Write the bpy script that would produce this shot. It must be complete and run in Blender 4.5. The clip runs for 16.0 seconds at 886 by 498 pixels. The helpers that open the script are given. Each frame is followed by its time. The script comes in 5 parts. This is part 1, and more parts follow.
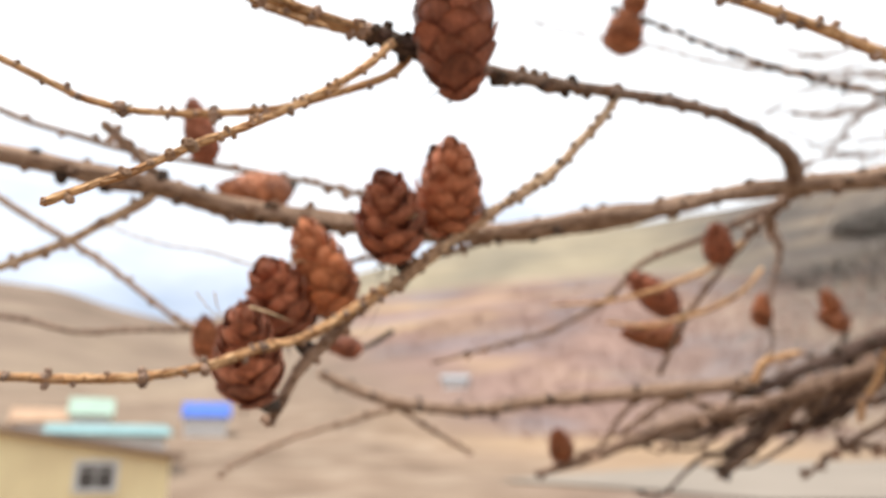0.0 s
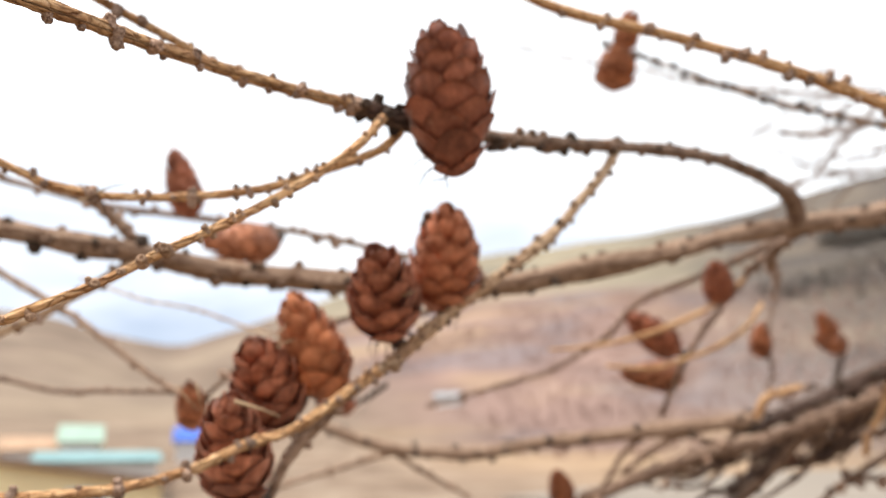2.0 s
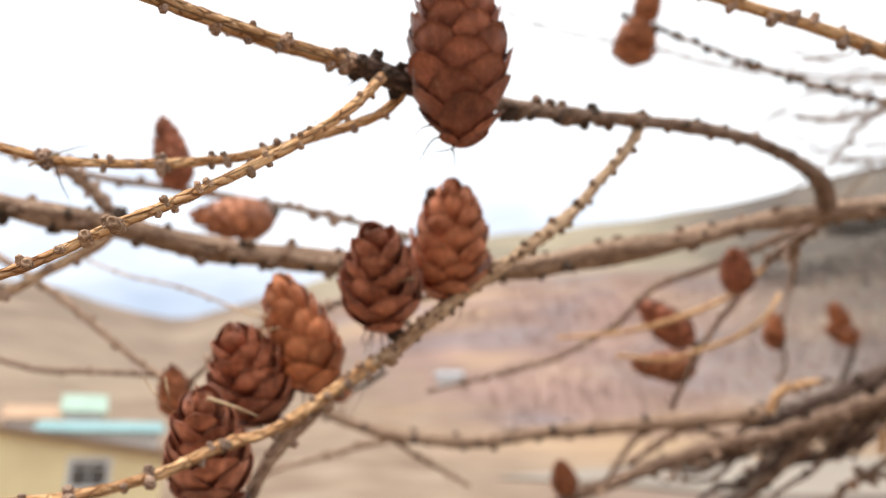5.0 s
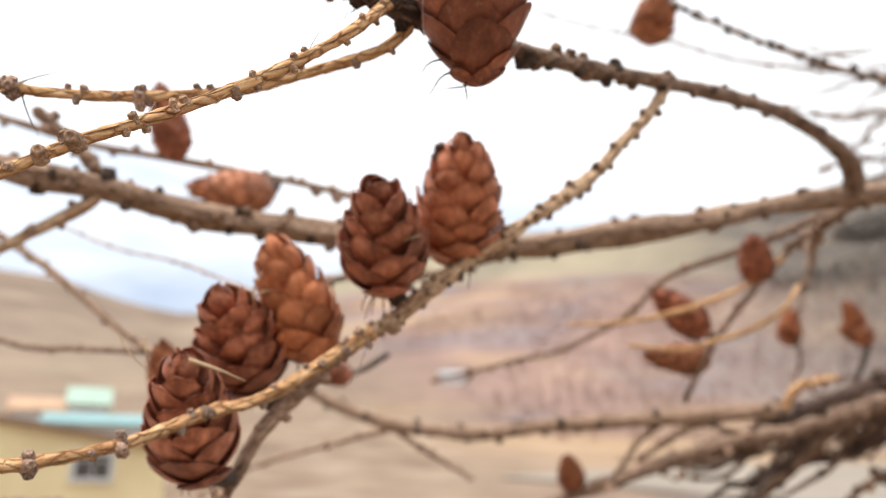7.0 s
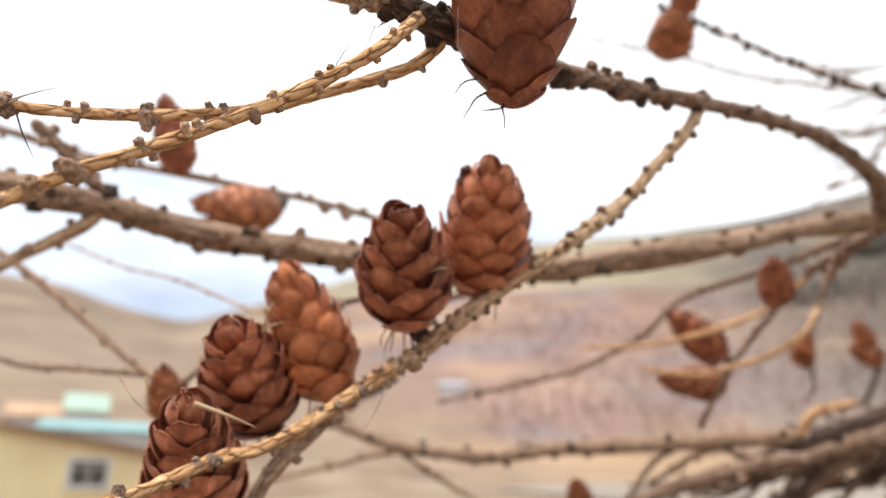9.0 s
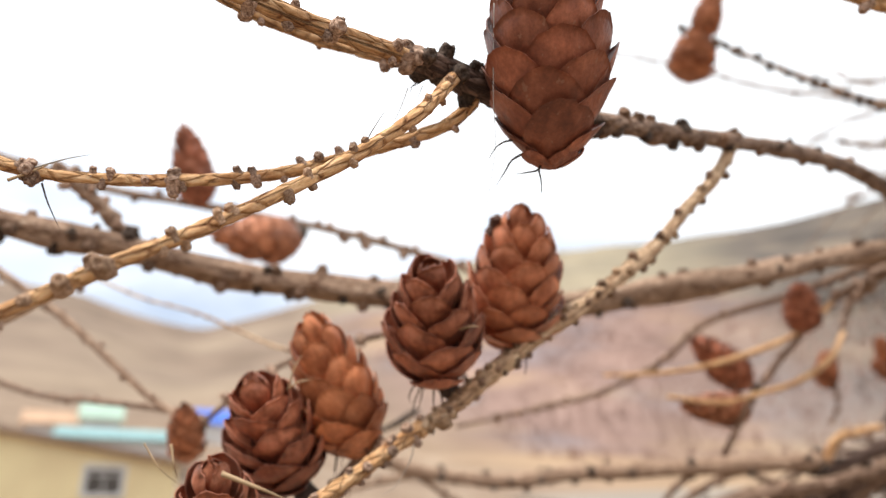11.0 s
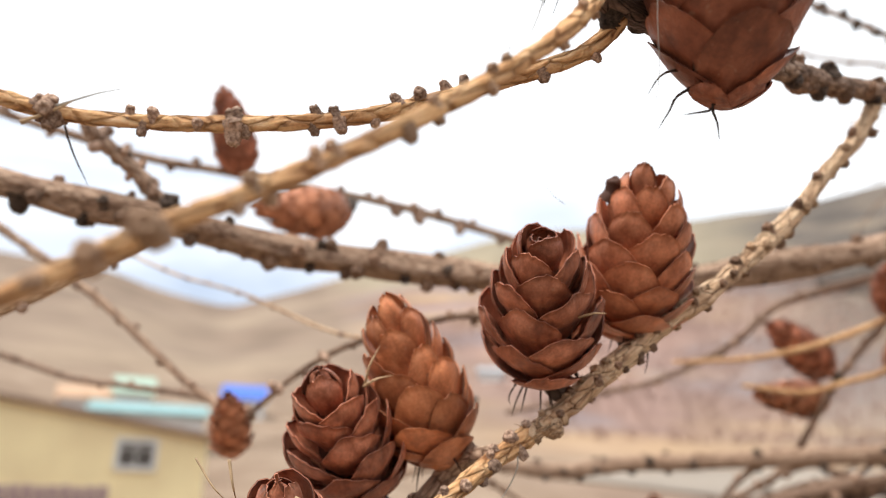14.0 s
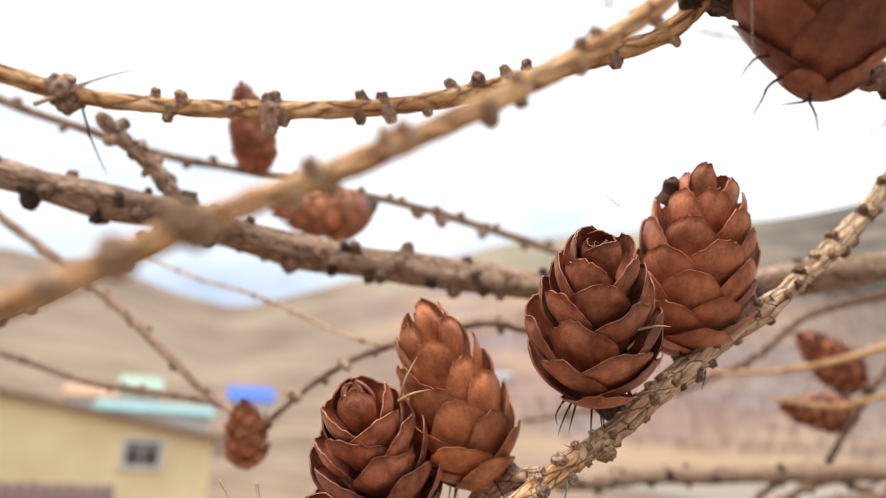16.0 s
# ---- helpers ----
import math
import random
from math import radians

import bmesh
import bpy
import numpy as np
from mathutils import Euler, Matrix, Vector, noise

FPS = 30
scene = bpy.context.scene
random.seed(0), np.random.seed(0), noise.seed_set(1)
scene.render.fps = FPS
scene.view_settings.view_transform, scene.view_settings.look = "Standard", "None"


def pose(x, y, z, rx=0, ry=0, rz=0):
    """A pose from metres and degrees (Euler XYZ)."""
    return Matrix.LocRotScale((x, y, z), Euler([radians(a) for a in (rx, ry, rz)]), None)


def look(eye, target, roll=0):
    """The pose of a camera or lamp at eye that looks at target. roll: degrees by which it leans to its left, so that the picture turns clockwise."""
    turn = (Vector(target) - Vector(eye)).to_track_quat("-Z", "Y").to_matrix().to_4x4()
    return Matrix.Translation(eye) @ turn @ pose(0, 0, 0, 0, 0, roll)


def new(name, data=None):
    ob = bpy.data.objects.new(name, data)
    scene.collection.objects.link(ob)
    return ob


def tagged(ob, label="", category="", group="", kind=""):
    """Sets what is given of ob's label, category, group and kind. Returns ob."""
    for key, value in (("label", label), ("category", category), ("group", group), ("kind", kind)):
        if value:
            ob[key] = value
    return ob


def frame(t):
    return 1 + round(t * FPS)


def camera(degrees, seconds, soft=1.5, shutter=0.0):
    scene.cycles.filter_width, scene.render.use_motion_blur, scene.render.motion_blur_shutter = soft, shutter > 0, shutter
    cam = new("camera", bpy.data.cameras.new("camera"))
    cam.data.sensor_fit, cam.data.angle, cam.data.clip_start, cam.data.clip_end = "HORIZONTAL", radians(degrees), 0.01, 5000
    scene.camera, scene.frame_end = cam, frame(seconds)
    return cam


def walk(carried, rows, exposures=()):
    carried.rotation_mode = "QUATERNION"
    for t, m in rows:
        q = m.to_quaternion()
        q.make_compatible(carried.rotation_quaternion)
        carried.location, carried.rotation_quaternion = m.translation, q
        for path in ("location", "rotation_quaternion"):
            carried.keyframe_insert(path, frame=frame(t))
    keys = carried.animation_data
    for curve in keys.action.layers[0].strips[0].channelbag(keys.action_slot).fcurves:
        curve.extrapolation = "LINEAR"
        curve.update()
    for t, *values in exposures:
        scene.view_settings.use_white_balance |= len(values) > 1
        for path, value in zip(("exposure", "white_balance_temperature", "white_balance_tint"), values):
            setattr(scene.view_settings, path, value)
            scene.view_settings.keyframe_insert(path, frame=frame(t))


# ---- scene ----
U = 0.02                    # one plan unit: two centimetres
EYE, TILT = 1.5, 16.0       # height of the first eye, upward tilt
BASE = pose(0, 0, EYE, TILT, 0, 0)
cam = camera(60.0, 16.0, soft=1.0)
cam.data.dof.use_dof = True
cam.data.dof.focus_distance = 0.075
cam.data.dof.aperture_fstop = cam.data.lens / 1.22
ROWS = [
    (0.0, -0.0, 0.0, 0.0, 90.0, -0.0, -0.0),
    (0.5, 0.0018, 0.0872, 0.0482, 90.617, 0.11, 0.16),
    (1.0, -0.0912, 0.2659, 0.1868, 90.803, 0.087, -0.585),
    (1.5, -0.1235, 0.3692, 0.3927, 91.094, 0.541, -0.844),
    (2.0, -0.0614, 0.4512, 0.5739, 91.271, 1.226, -0.75),
    (2.5, -0.084, 0.5808, 0.8082, 90.292, 1.493, -0.527),
    (3.0, -0.0715, 0.7372, 0.8413, 89.621, 1.192, -0.241),
    (3.5, -0.0656, 0.8515, 0.8053, 89.737, 1.014, -0.195),
    (4.0, -0.0504, 0.976, 0.7501, 89.878, 0.701, -0.331),
    (6.5, -0.0519, 1.6783, 0.3503, 89.474, -0.867, -0.149),
    (7.0, -0.0603, 1.815, 0.2755, 89.673, -1.013, 0.038),
    (7.5, -0.111, 1.9734, 0.2323, 89.858, -1.259, 0.313),
    (8.0, -0.1933, 2.0995, 0.2714, 89.877, -1.715, 0.109),
    (8.5, -0.2807, 2.2234, 0.3145, 90.241, -1.792, -0.367),
    (9.0, -0.2591, 2.2583, 0.4258, 90.439, -1.71, 0.046),
    (11.5, -0.4756, 2.442, 0.7714, 91.005, -1.663, 1.257),
    (12.0, -0.5742, 2.5671, 0.7301, 90.937, -1.894, 1.636),
    (12.5, -0.6898, 2.7864, 0.6545, 90.826, -2.072, 1.791),
    (13.0, -0.7958, 3.0085, 0.6772, 90.099, -2.052, 2.027),
    (13.5, -0.8714, 3.2193, 0.7123, 89.379, -1.721, 2.47),
    (14.0, -0.9102, 3.4115, 0.7079, 89.319, -1.688, 2.933),
    (14.5, -0.9563, 3.5432, 0.7067, 89.39, -1.874, 3.127),
    (15.0, -1.0177, 3.6538, 0.7098, 89.443, -2.16, 3.374),
    (15.5, -1.0807, 3.7077, 0.7335, 89.467, -2.17, 3.516),
    (16.0, -1.1279, 3.7615, 0.6946, 89.6, -2.482, 3.531),
]
walk(cam, [(t, BASE @ pose(U * x, U * y, U * z, rx, ry, rz)) for t, x, y, z, rx, ry, rz in ROWS])

# ---- sky and light ----
world = bpy.data.worlds.new("sky")
scene.world = world
world.use_nodes = True
wt = world.node_tree
wt.nodes.clear()
w_out = wt.nodes.new("ShaderNodeOutputWorld")
w_mix = wt.nodes.new("ShaderNodeMixShader")
w_sky = wt.nodes.new("ShaderNodeTexSky")
w_sky.sky_type = "NISHITA"
w_sky.sun_disc = False
w_sky.sun_elevation, w_sky.sun_rotation = radians(65), radians(236)
w_clear = wt.nodes.new("ShaderNodeBackground")
w_clear.inputs["Strength"].default_value = 0.10
w_cloud = wt.nodes.new("ShaderNodeBackground")
w_cloud.inputs["Strength"].default_value = 1.62
w_co = wt.nodes.new("ShaderNodeTexCoord")
w_map = wt.nodes.new("ShaderNodeMapping")
w_map.inputs["Scale"].default_value = (1.6, 1.6, 5.0)
w_noise = wt.nodes.new("ShaderNodeTexNoise")
w_noise.inputs["Scale"].default_value = 1.9
w_noise.inputs["Detail"].default_value = 5
w_sep = wt.nodes.new("ShaderNodeSeparateXYZ")
w_add = wt.nodes.new("ShaderNodeMath")
w_add.operation = "MULTIPLY_ADD"
w_add.inputs[1].default_value = 0.55
# the cloud sheet thins and turns bluish towards the horizon
w_ramp = wt.nodes.new("ShaderNodeValToRGB")
w_ramp.color_ramp.elements[0].position, w_ramp.color_ramp.elements[0].color = 0.415, (0.40, 0.475, 0.60, 1)
w_ramp.color_ramp.elements[1].position, w_ramp.color_ramp.elements[1].color = 0.66, (0.955, 0.98, 1.0, 1)
w_mix.inputs[0].default_value = 0.9
for a, b in ((w_co.outputs["Generated"], w_map.inputs["Vector"]), (w_map.outputs[0], w_noise.inputs["Vector"]),
             (w_co.outputs["Generated"], w_sep.inputs[0]), (w_noise.outputs["Fac"], w_add.inputs[0]), (w_sep.outputs[2], w_add.inputs[2]),
             (w_add.outputs[0], w_ramp.inputs[0]), (w_ramp.outputs[0], w_cloud.inputs["Color"]),
             (w_sky.outputs[0], w_clear.inputs["Color"]), (w_clear.outputs[0], w_mix.inputs[1]),
             (w_cloud.outputs[0], w_mix.inputs[2]), (w_mix.outputs[0], w_out.inputs[0])):
    wt.links.new(a, b)
sun = new("sun", bpy.data.lights.new("sun", "SUN"))
sun.data.energy, sun.data.angle, sun.data.color = 2.9, radians(11), (1.0, 0.93, 0.84)
sun.matrix_world = look((-1.9, -1.3, 5), (0, 0, 0))


# ---- materials ----
def material(name, rough=0.8, spec=0.3):
    m = bpy.data.materials.new(name)
    m.use_nodes = True
    b = m.node_tree.nodes["Principled BSDF"]
    b.inputs["Roughness"].default_value = rough
    b.inputs["Specular IOR Level"].default_value = spec
    return m, m.node_tree, b


def node(nt, kind, **values):
    n = nt.nodes.new(kind)
    for k, v in values.items():
        n.inputs[k.replace("_", " ")].default_value = v
    return n


def ramp(nt, source, *stops):
    r = nt.nodes.new("ShaderNodeValToRGB")
    e = r.color_ramp.elements
    while len(e) < len(stops):
        e.new(0.5)
    for k, (p, c) in enumerate(stops):
        e[k].position, e[k].color = p, (*c, 1)
    nt.links.new(source, r.inputs[0])
    return r.outputs[0]


def mixed(nt, kind, fac, a, b):
    n = nt.nodes.new("ShaderNodeMix")
    n.data_type, n.blend_type = "RGBA", kind
    for v, slot in ((fac, n.inputs[0]), (a, n.inputs[6]), (b, n.inputs[7])):
        if isinstance(v, (int, float)):
            slot.default_value = v
        elif isinstance(v, tuple):
            slot.default_value = (*v, 1)
        else:
            nt.links.new(v, slot)
    return n.outputs[2]


def noise_of(nt, vector, scale, detail=4.0, stretch=None):
    if stretch:
        mp = nt.nodes.new("ShaderNodeMapping")
        mp.inputs["Scale"].default_value = stretch
        nt.links.new(vector, mp.inputs["Vector"])
        vector = mp.outputs[0]
    n = node(nt, "ShaderNodeTexNoise", Scale=scale, Detail=detail)
    nt.links.new(vector, n.inputs["Vector"])
    return n.outputs["Fac"]


def bumped(nt, b, height, strength, distance):
    n = node(nt, "ShaderNodeBump", Strength=strength, Distance=distance)
    nt.links.new(height, n.inputs["Height"])
    nt.links.new(n.outputs[0], b.inputs["Normal"])


def bark(name, deep, mid, pale, crack, split=0.022, shade=0.6, low=0.30, run=120):
    """Bark whose narrow plates run along the twig, parted by dark cracks; UV is metres round and along."""
    m, nt, b = material(name, 0.80, 0.25)
    uv = nt.nodes.new("ShaderNodeTexCoord").outputs["UV"]
    flakes = noise_of(nt, uv, 1.0, 5, (2300, 120 + 1.1 * run, 1))
    blots = noise_of(nt, uv, 1.0, 3, (420, 150, 1))
    fine = noise_of(nt, uv, 1.0, 2, (7000, 3500, 1))
    wob = nt.nodes.new("ShaderNodeVectorMath")
    wob.operation = "MULTIPLY_ADD"
    nt.links.new(noise_of(nt, uv, 900.0, 2), wob.inputs[0])
    wob.inputs[1].default_value = (0.00028, 0.0012, 0)
    nt.links.new(uv, wob.inputs[2])
    mp = nt.nodes.new("ShaderNodeMapping")
    mp.inputs["Scale"].default_value = (1000, run, 1)
    nt.links.new(wob.outputs[0], mp.inputs["Vector"])
    cells = node(nt, "ShaderNodeTexVoronoi", Scale=1.0)
    cells.feature, cells.voronoi_dimensions = "DISTANCE_TO_EDGE", "2D"
    nt.links.new(mp.outputs[0], cells.inputs["Vector"])
    edge = cells.outputs["Distance"]
    c = ramp(nt, flakes, (low, deep), (low + 0.15, mid), (0.68, pale))
    c = mixed(nt, "MULTIPLY", shade, c, ramp(nt, blots, (0.36, crack), (0.55, (1, 1, 1))))
    broken = ramp(nt, noise_of(nt, uv, 1.0, 2, (700, 330, 1)), (0.40, (0.0, 0.0, 0.0)), (0.62, (0.85, 0.85, 0.85)))
    c = mixed(nt, "MULTIPLY", broken, c, ramp(nt, edge, (0.0, (0.26, 0.16, 0.11)), (split * 1.1, (0.55, 0.43, 0.36)), (split * 2.6, (1, 1, 1))))
    c = mixed(nt, "OVERLAY", 0.45, c, ramp(nt, fine, (0.3, (0.3, 0.3, 0.3)), (0.7, (0.7, 0.7, 0.7))))
    nt.links.new(c, b.inputs["Base Color"])
    rise = ramp(nt, edge, (0.0, (0, 0, 0)), (split * 3, (0.7, 0.7, 0.7)), (0.5, (1, 1, 1)))
    bumped(nt, b, mixed(nt, "ADD", 0.5, rise, flakes), 1.0, 0.0004)
    return m


BARK_STRAW = bark("straw_bark", (0.27, 0.128, 0.062), (0.725, 0.412, 0.19), (0.89, 0.59, 0.335), (0.55, 0.40, 0.32), 0.050, 0.6, 0.27, run=360)
BARK_HONEY = bark("older_straw_bark", (0.19, 0.095, 0.045), (0.58, 0.335, 0.160), (0.77, 0.50, 0.28), (0.50, 0.36, 0.29), 0.052, 0.65, 0.29, run=360)
BARK_TAN = bark("tan_bark", (0.30, 0.185, 0.115), (0.66, 0.445, 0.275), (0.82, 0.61, 0.41), (0.55, 0.44, 0.38), 0.018, 0.7, run=330)
BARK_GREY = bark("grey_bark", (0.13, 0.08, 0.054), (0.42, 0.268, 0.180), (0.63, 0.458, 0.332), (0.46, 0.40, 0.37), 0.03, 0.75, run=330)
BARK_BROWN = bark("brown_bark", (0.095, 0.058, 0.040), (0.30, 0.19, 0.13), (0.48, 0.335, 0.245), (0.40, 0.34, 0.31), 0.03, 0.8, run=330)
BARK_DARK = bark("dark_bark", (0.036, 0.022, 0.018), (0.115, 0.072, 0.056), (0.25, 0.165, 0.128), (0.5, 0.46, 0.44), run=400)


def spur_material(name, dark, pale):
    m, nt, b = material(name, 0.9, 0.2)
    co = nt.nodes.new("ShaderNodeTexCoord").outputs["Object"]
    info = nt.nodes.new("ShaderNodeObjectInfo")
    c = ramp(nt, noise_of(nt, co, 3.5, 5), (0.35, dark), (0.66, pale))
    c = mixed(nt, "MULTIPLY", 1.0, c, ramp(nt, info.outputs["Random"], (0.0, (0.6, 0.58, 0.56)), (1.0, (1.15, 1.1, 1.05))))
    nt.links.new(c, b.inputs["Base Color"])
    bumped(nt, b, noise_of(nt, co, 7, 4), 0.7, 0.0002)
    return m


SPUR = spur_material("spur_bark", (0.20, 0.118, 0.085), (0.66, 0.48, 0.37))
SPUR_DARK = spur_material("dark_spur_bark", (0.035, 0.026, 0.022), (0.17, 0.125, 0.10))
SPUR_BROWN = spur_material("brown_spur_bark", (0.125, 0.072, 0.05), (0.40, 0.26, 0.18))
SPUR_WARM = spur_material("warm_spur_bark", (0.36, 0.215, 0.14), (0.74, 0.52, 0.36))
SPUR_TAN = spur_material("tan_spur_bark", (0.20, 0.115, 0.072), (0.68, 0.48, 0.31))


def scale_material(name, deep, mid, pale, rim_pale=(0.44, 0.20, 0.11)):
    """Thin woody cone scale: streaks towards the rim, dull patches, rims paled by wear and caught light, each scale a
    little different.
    """
    m, nt, b = material(name, 0.42, 0.45)
    b.inputs["Sheen Weight"].default_value, b.inputs["Sheen Roughness"].default_value = 0.05, 0.4
    b.inputs["Sheen Tint"].default_value = (1.0, 0.86, 0.76, 1)
    co = nt.nodes.new("ShaderNodeTexCoord").outputs["Object"]
    info = nt.nodes.new("ShaderNodeObjectInfo")
    shift = nt.nodes.new("ShaderNodeVectorMath")
    shift.operation = "MULTIPLY_ADD"
    nt.links.new(info.outputs["Random"], shift.inputs[0])
    shift.inputs[1].default_value = (37, 17, 29)
    nt.links.new(co, shift.inputs[2])
    place_co = shift.outputs[0]
    streak = noise_of(nt, place_co, 1.0, 5, (6.5, 5, 3.4))
    patch = noise_of(nt, place_co, 2.4, 5)
    grain = noise_of(nt, place_co, 26, 4)
    c = ramp(nt, streak, (0.22, deep), (0.48, mid), (0.78, pale))
    c = mixed(nt, "MULTIPLY", 0.8, c, ramp(nt, patch, (0.36, (0.58, 0.50, 0.46)), (0.52, (1.0, 1.0, 1.0)), (0.68, (1.28, 1.30, 1.30))))
    c = mixed(nt, "OVERLAY", 0.34, c, ramp(nt, grain, (0.3, (0.25, 0.25, 0.25)), (0.7, (0.75, 0.75, 0.75))))
    c = mixed(nt, "MULTIPLY", 1.0, c, ramp(nt, info.outputs["Random"], (0.0, (0.68, 0.65, 0.63)), (0.5, (1, 1, 1)), (1.0, (1.26, 1.24, 1.22))))
    uv = nt.nodes.new("ShaderNodeSeparateXYZ")
    nt.links.new(nt.nodes.new("ShaderNodeTexCoord").outputs["UV"], uv.inputs[0])
    frayed = nt.nodes.new("ShaderNodeMath")
    frayed.operation = "MULTIPLY_ADD"
    frayed.inputs[1].default_value = 0.16
    nt.links.new(patch, frayed.inputs[0])
    nt.links.new(uv.outputs[1], frayed.inputs[2])
    # paler frayed rim: wear, and painted-in light on the thin edge
    rim = ramp(nt, frayed.outputs[0], (1.03, (0, 0, 0)), (1.08, (1, 1, 1)))
    c = mixed(nt, "MIX", mixed(nt, "MULTIPLY", 1.0, rim, (0.20, 0.20, 0.20)), c, rim_pale)
    specks = ramp(nt, noise_of(nt, place_co, 11, 2), (0.67, (0, 0, 0)), (0.72, (1, 1, 1)))
    c = mixed(nt, "MIX", mixed(nt, "MULTIPLY", 1.0, specks, (0.30, 0.30, 0.30)), c, (0.44, 0.26, 0.17))
    nt.links.new(c, b.inputs["Base Color"])
    bumped(nt, b, mixed(nt, "ADD", 0.12, mixed(nt, "ADD", 0.6, streak, patch), grain), 0.65, 0.0004)
    return m


SCALE_BROWN = scale_material("cone_scale_brown", (0.34, 0.112, 0.055), (0.52, 0.188, 0.094), (0.66, 0.278, 0.152))
SCALE_RUST = scale_material("cone_scale_rust", (0.36, 0.120, 0.051), (0.55, 0.200, 0.087), (0.68, 0.285, 0.138))
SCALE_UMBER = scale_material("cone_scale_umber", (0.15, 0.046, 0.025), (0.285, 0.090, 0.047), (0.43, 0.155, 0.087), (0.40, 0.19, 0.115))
SCALE_DULL = scale_material("cone_scale_dull", (0.30, 0.104, 0.049), (0.47, 0.176, 0.083), (0.58, 0.25, 0.127))
SCALE_DARK = scale_material("cone_scale_dark", (0.18, 0.056, 0.030), (0.385, 0.130, 0.069), (0.61, 0.252, 0.15))


def plain(name, colour, rough=0.8, spread=0.25, scale=3.0, spec=0.3):
    m, nt, b = material(name, rough, spec)
    co = nt.nodes.new("ShaderNodeTexCoord").outputs["Object"]
    lo, hi = tuple(v * (1 - spread) for v in colour), tuple(min(1, v * (1 + spread)) for v in colour)
    c = ramp(nt, noise_of(nt, co, scale, 6), (0.3, lo), (0.7, hi))
    c = mixed(nt, "MULTIPLY", 0.5, c, ramp(nt, noise_of(nt, co, scale * 0.2, 3), (0.35, (0.7, 0.7, 0.7)), (0.65, (1.0, 1.0, 1.0))))
    nt.links.new(c, b.inputs["Base Color"])
    return m


NEEDLE = plain("dry_needle", (0.52, 0.36, 0.21), 0.6, 0.2, 400)
NEEDLE_DARK = plain("dark_bract", (0.05, 0.03, 0.022), 0.7, 0.3, 400)
FLAKE = plain("papery_bud_scale", (0.66, 0.46, 0.30), 0.7, 0.3, 400)
THREAD = plain("web_thread", (0.45, 0.42, 0.38), 0.5, 0.1, 400)
CURLED = plain("curled_scale", (0.10, 0.045, 0.03), 0.7, 0.3, 400)
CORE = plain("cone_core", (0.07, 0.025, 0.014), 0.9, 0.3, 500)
STALK = plain("cone_stalk", (0.10, 0.075, 0.06), 0.85, 0.4, 500)
WALL_YELLOW = plain("yellow_paint", (0.95, 0.77, 0.45), 0.7, 0.10, 0.9)
WALL_WHITE = plain("white_wash", (0.70, 0.68, 0.66), 0.8, 0.08, 1.0)
TRIM_WHITE = plain("white_trim_paint", (0.72, 0.71, 0.68), 0.6, 0.05, 3)
ROOF_BROWN = plain("weathered_roof", (0.28, 0.19, 0.14), 0.8, 0.2, 2)
ROOF_TEAL = plain("teal_sheet_roof", (0.25, 0.44, 0.45), 0.5, 0.12, 1)
ROOF_MINT = plain("mint_sheet_roof", (0.40, 0.54, 0.44), 0.5, 0.1, 1)
ROOF_ORANGE = plain("orange_sheet_roof", (0.56, 0.36, 0.23), 0.6, 0.12, 1)
ROOF_BLUE = plain("blue_sheet_roof", (0.06, 0.17, 0.66), 0.45, 0.1, 1)
FENCE_MAUVE = plain("mauve_fence_paint", (0.34, 0.24, 0.24), 0.8, 0.15, 2)
SHED_ROOF = plain("pale_sheet_roof", (0.46, 0.49, 0.52), 0.5, 0.06, 2)
ROAD = plain("pale_road", (0.31, 0.262, 0.215), 0.9, 0.10, 0.2)
BUSH_PINK = plain("bare_wood", (0.41, 0.272, 0.225), 0.95, 0.28, 0.03)
BUSH_GREY = plain("grey_bare_wood", (0.20, 0.156, 0.138), 0.95, 0.28, 0.05)
PINE_DARK = plain("dark_conifer", (0.235, 0.21, 0.185), 0.95, 0.3, 0.3)
m, nt, b = material("window_pane", 0.08, 0.5)
b.inputs["Base Color"].default_value = (0.10, 0.092, 0.085, 1)
PANE = m


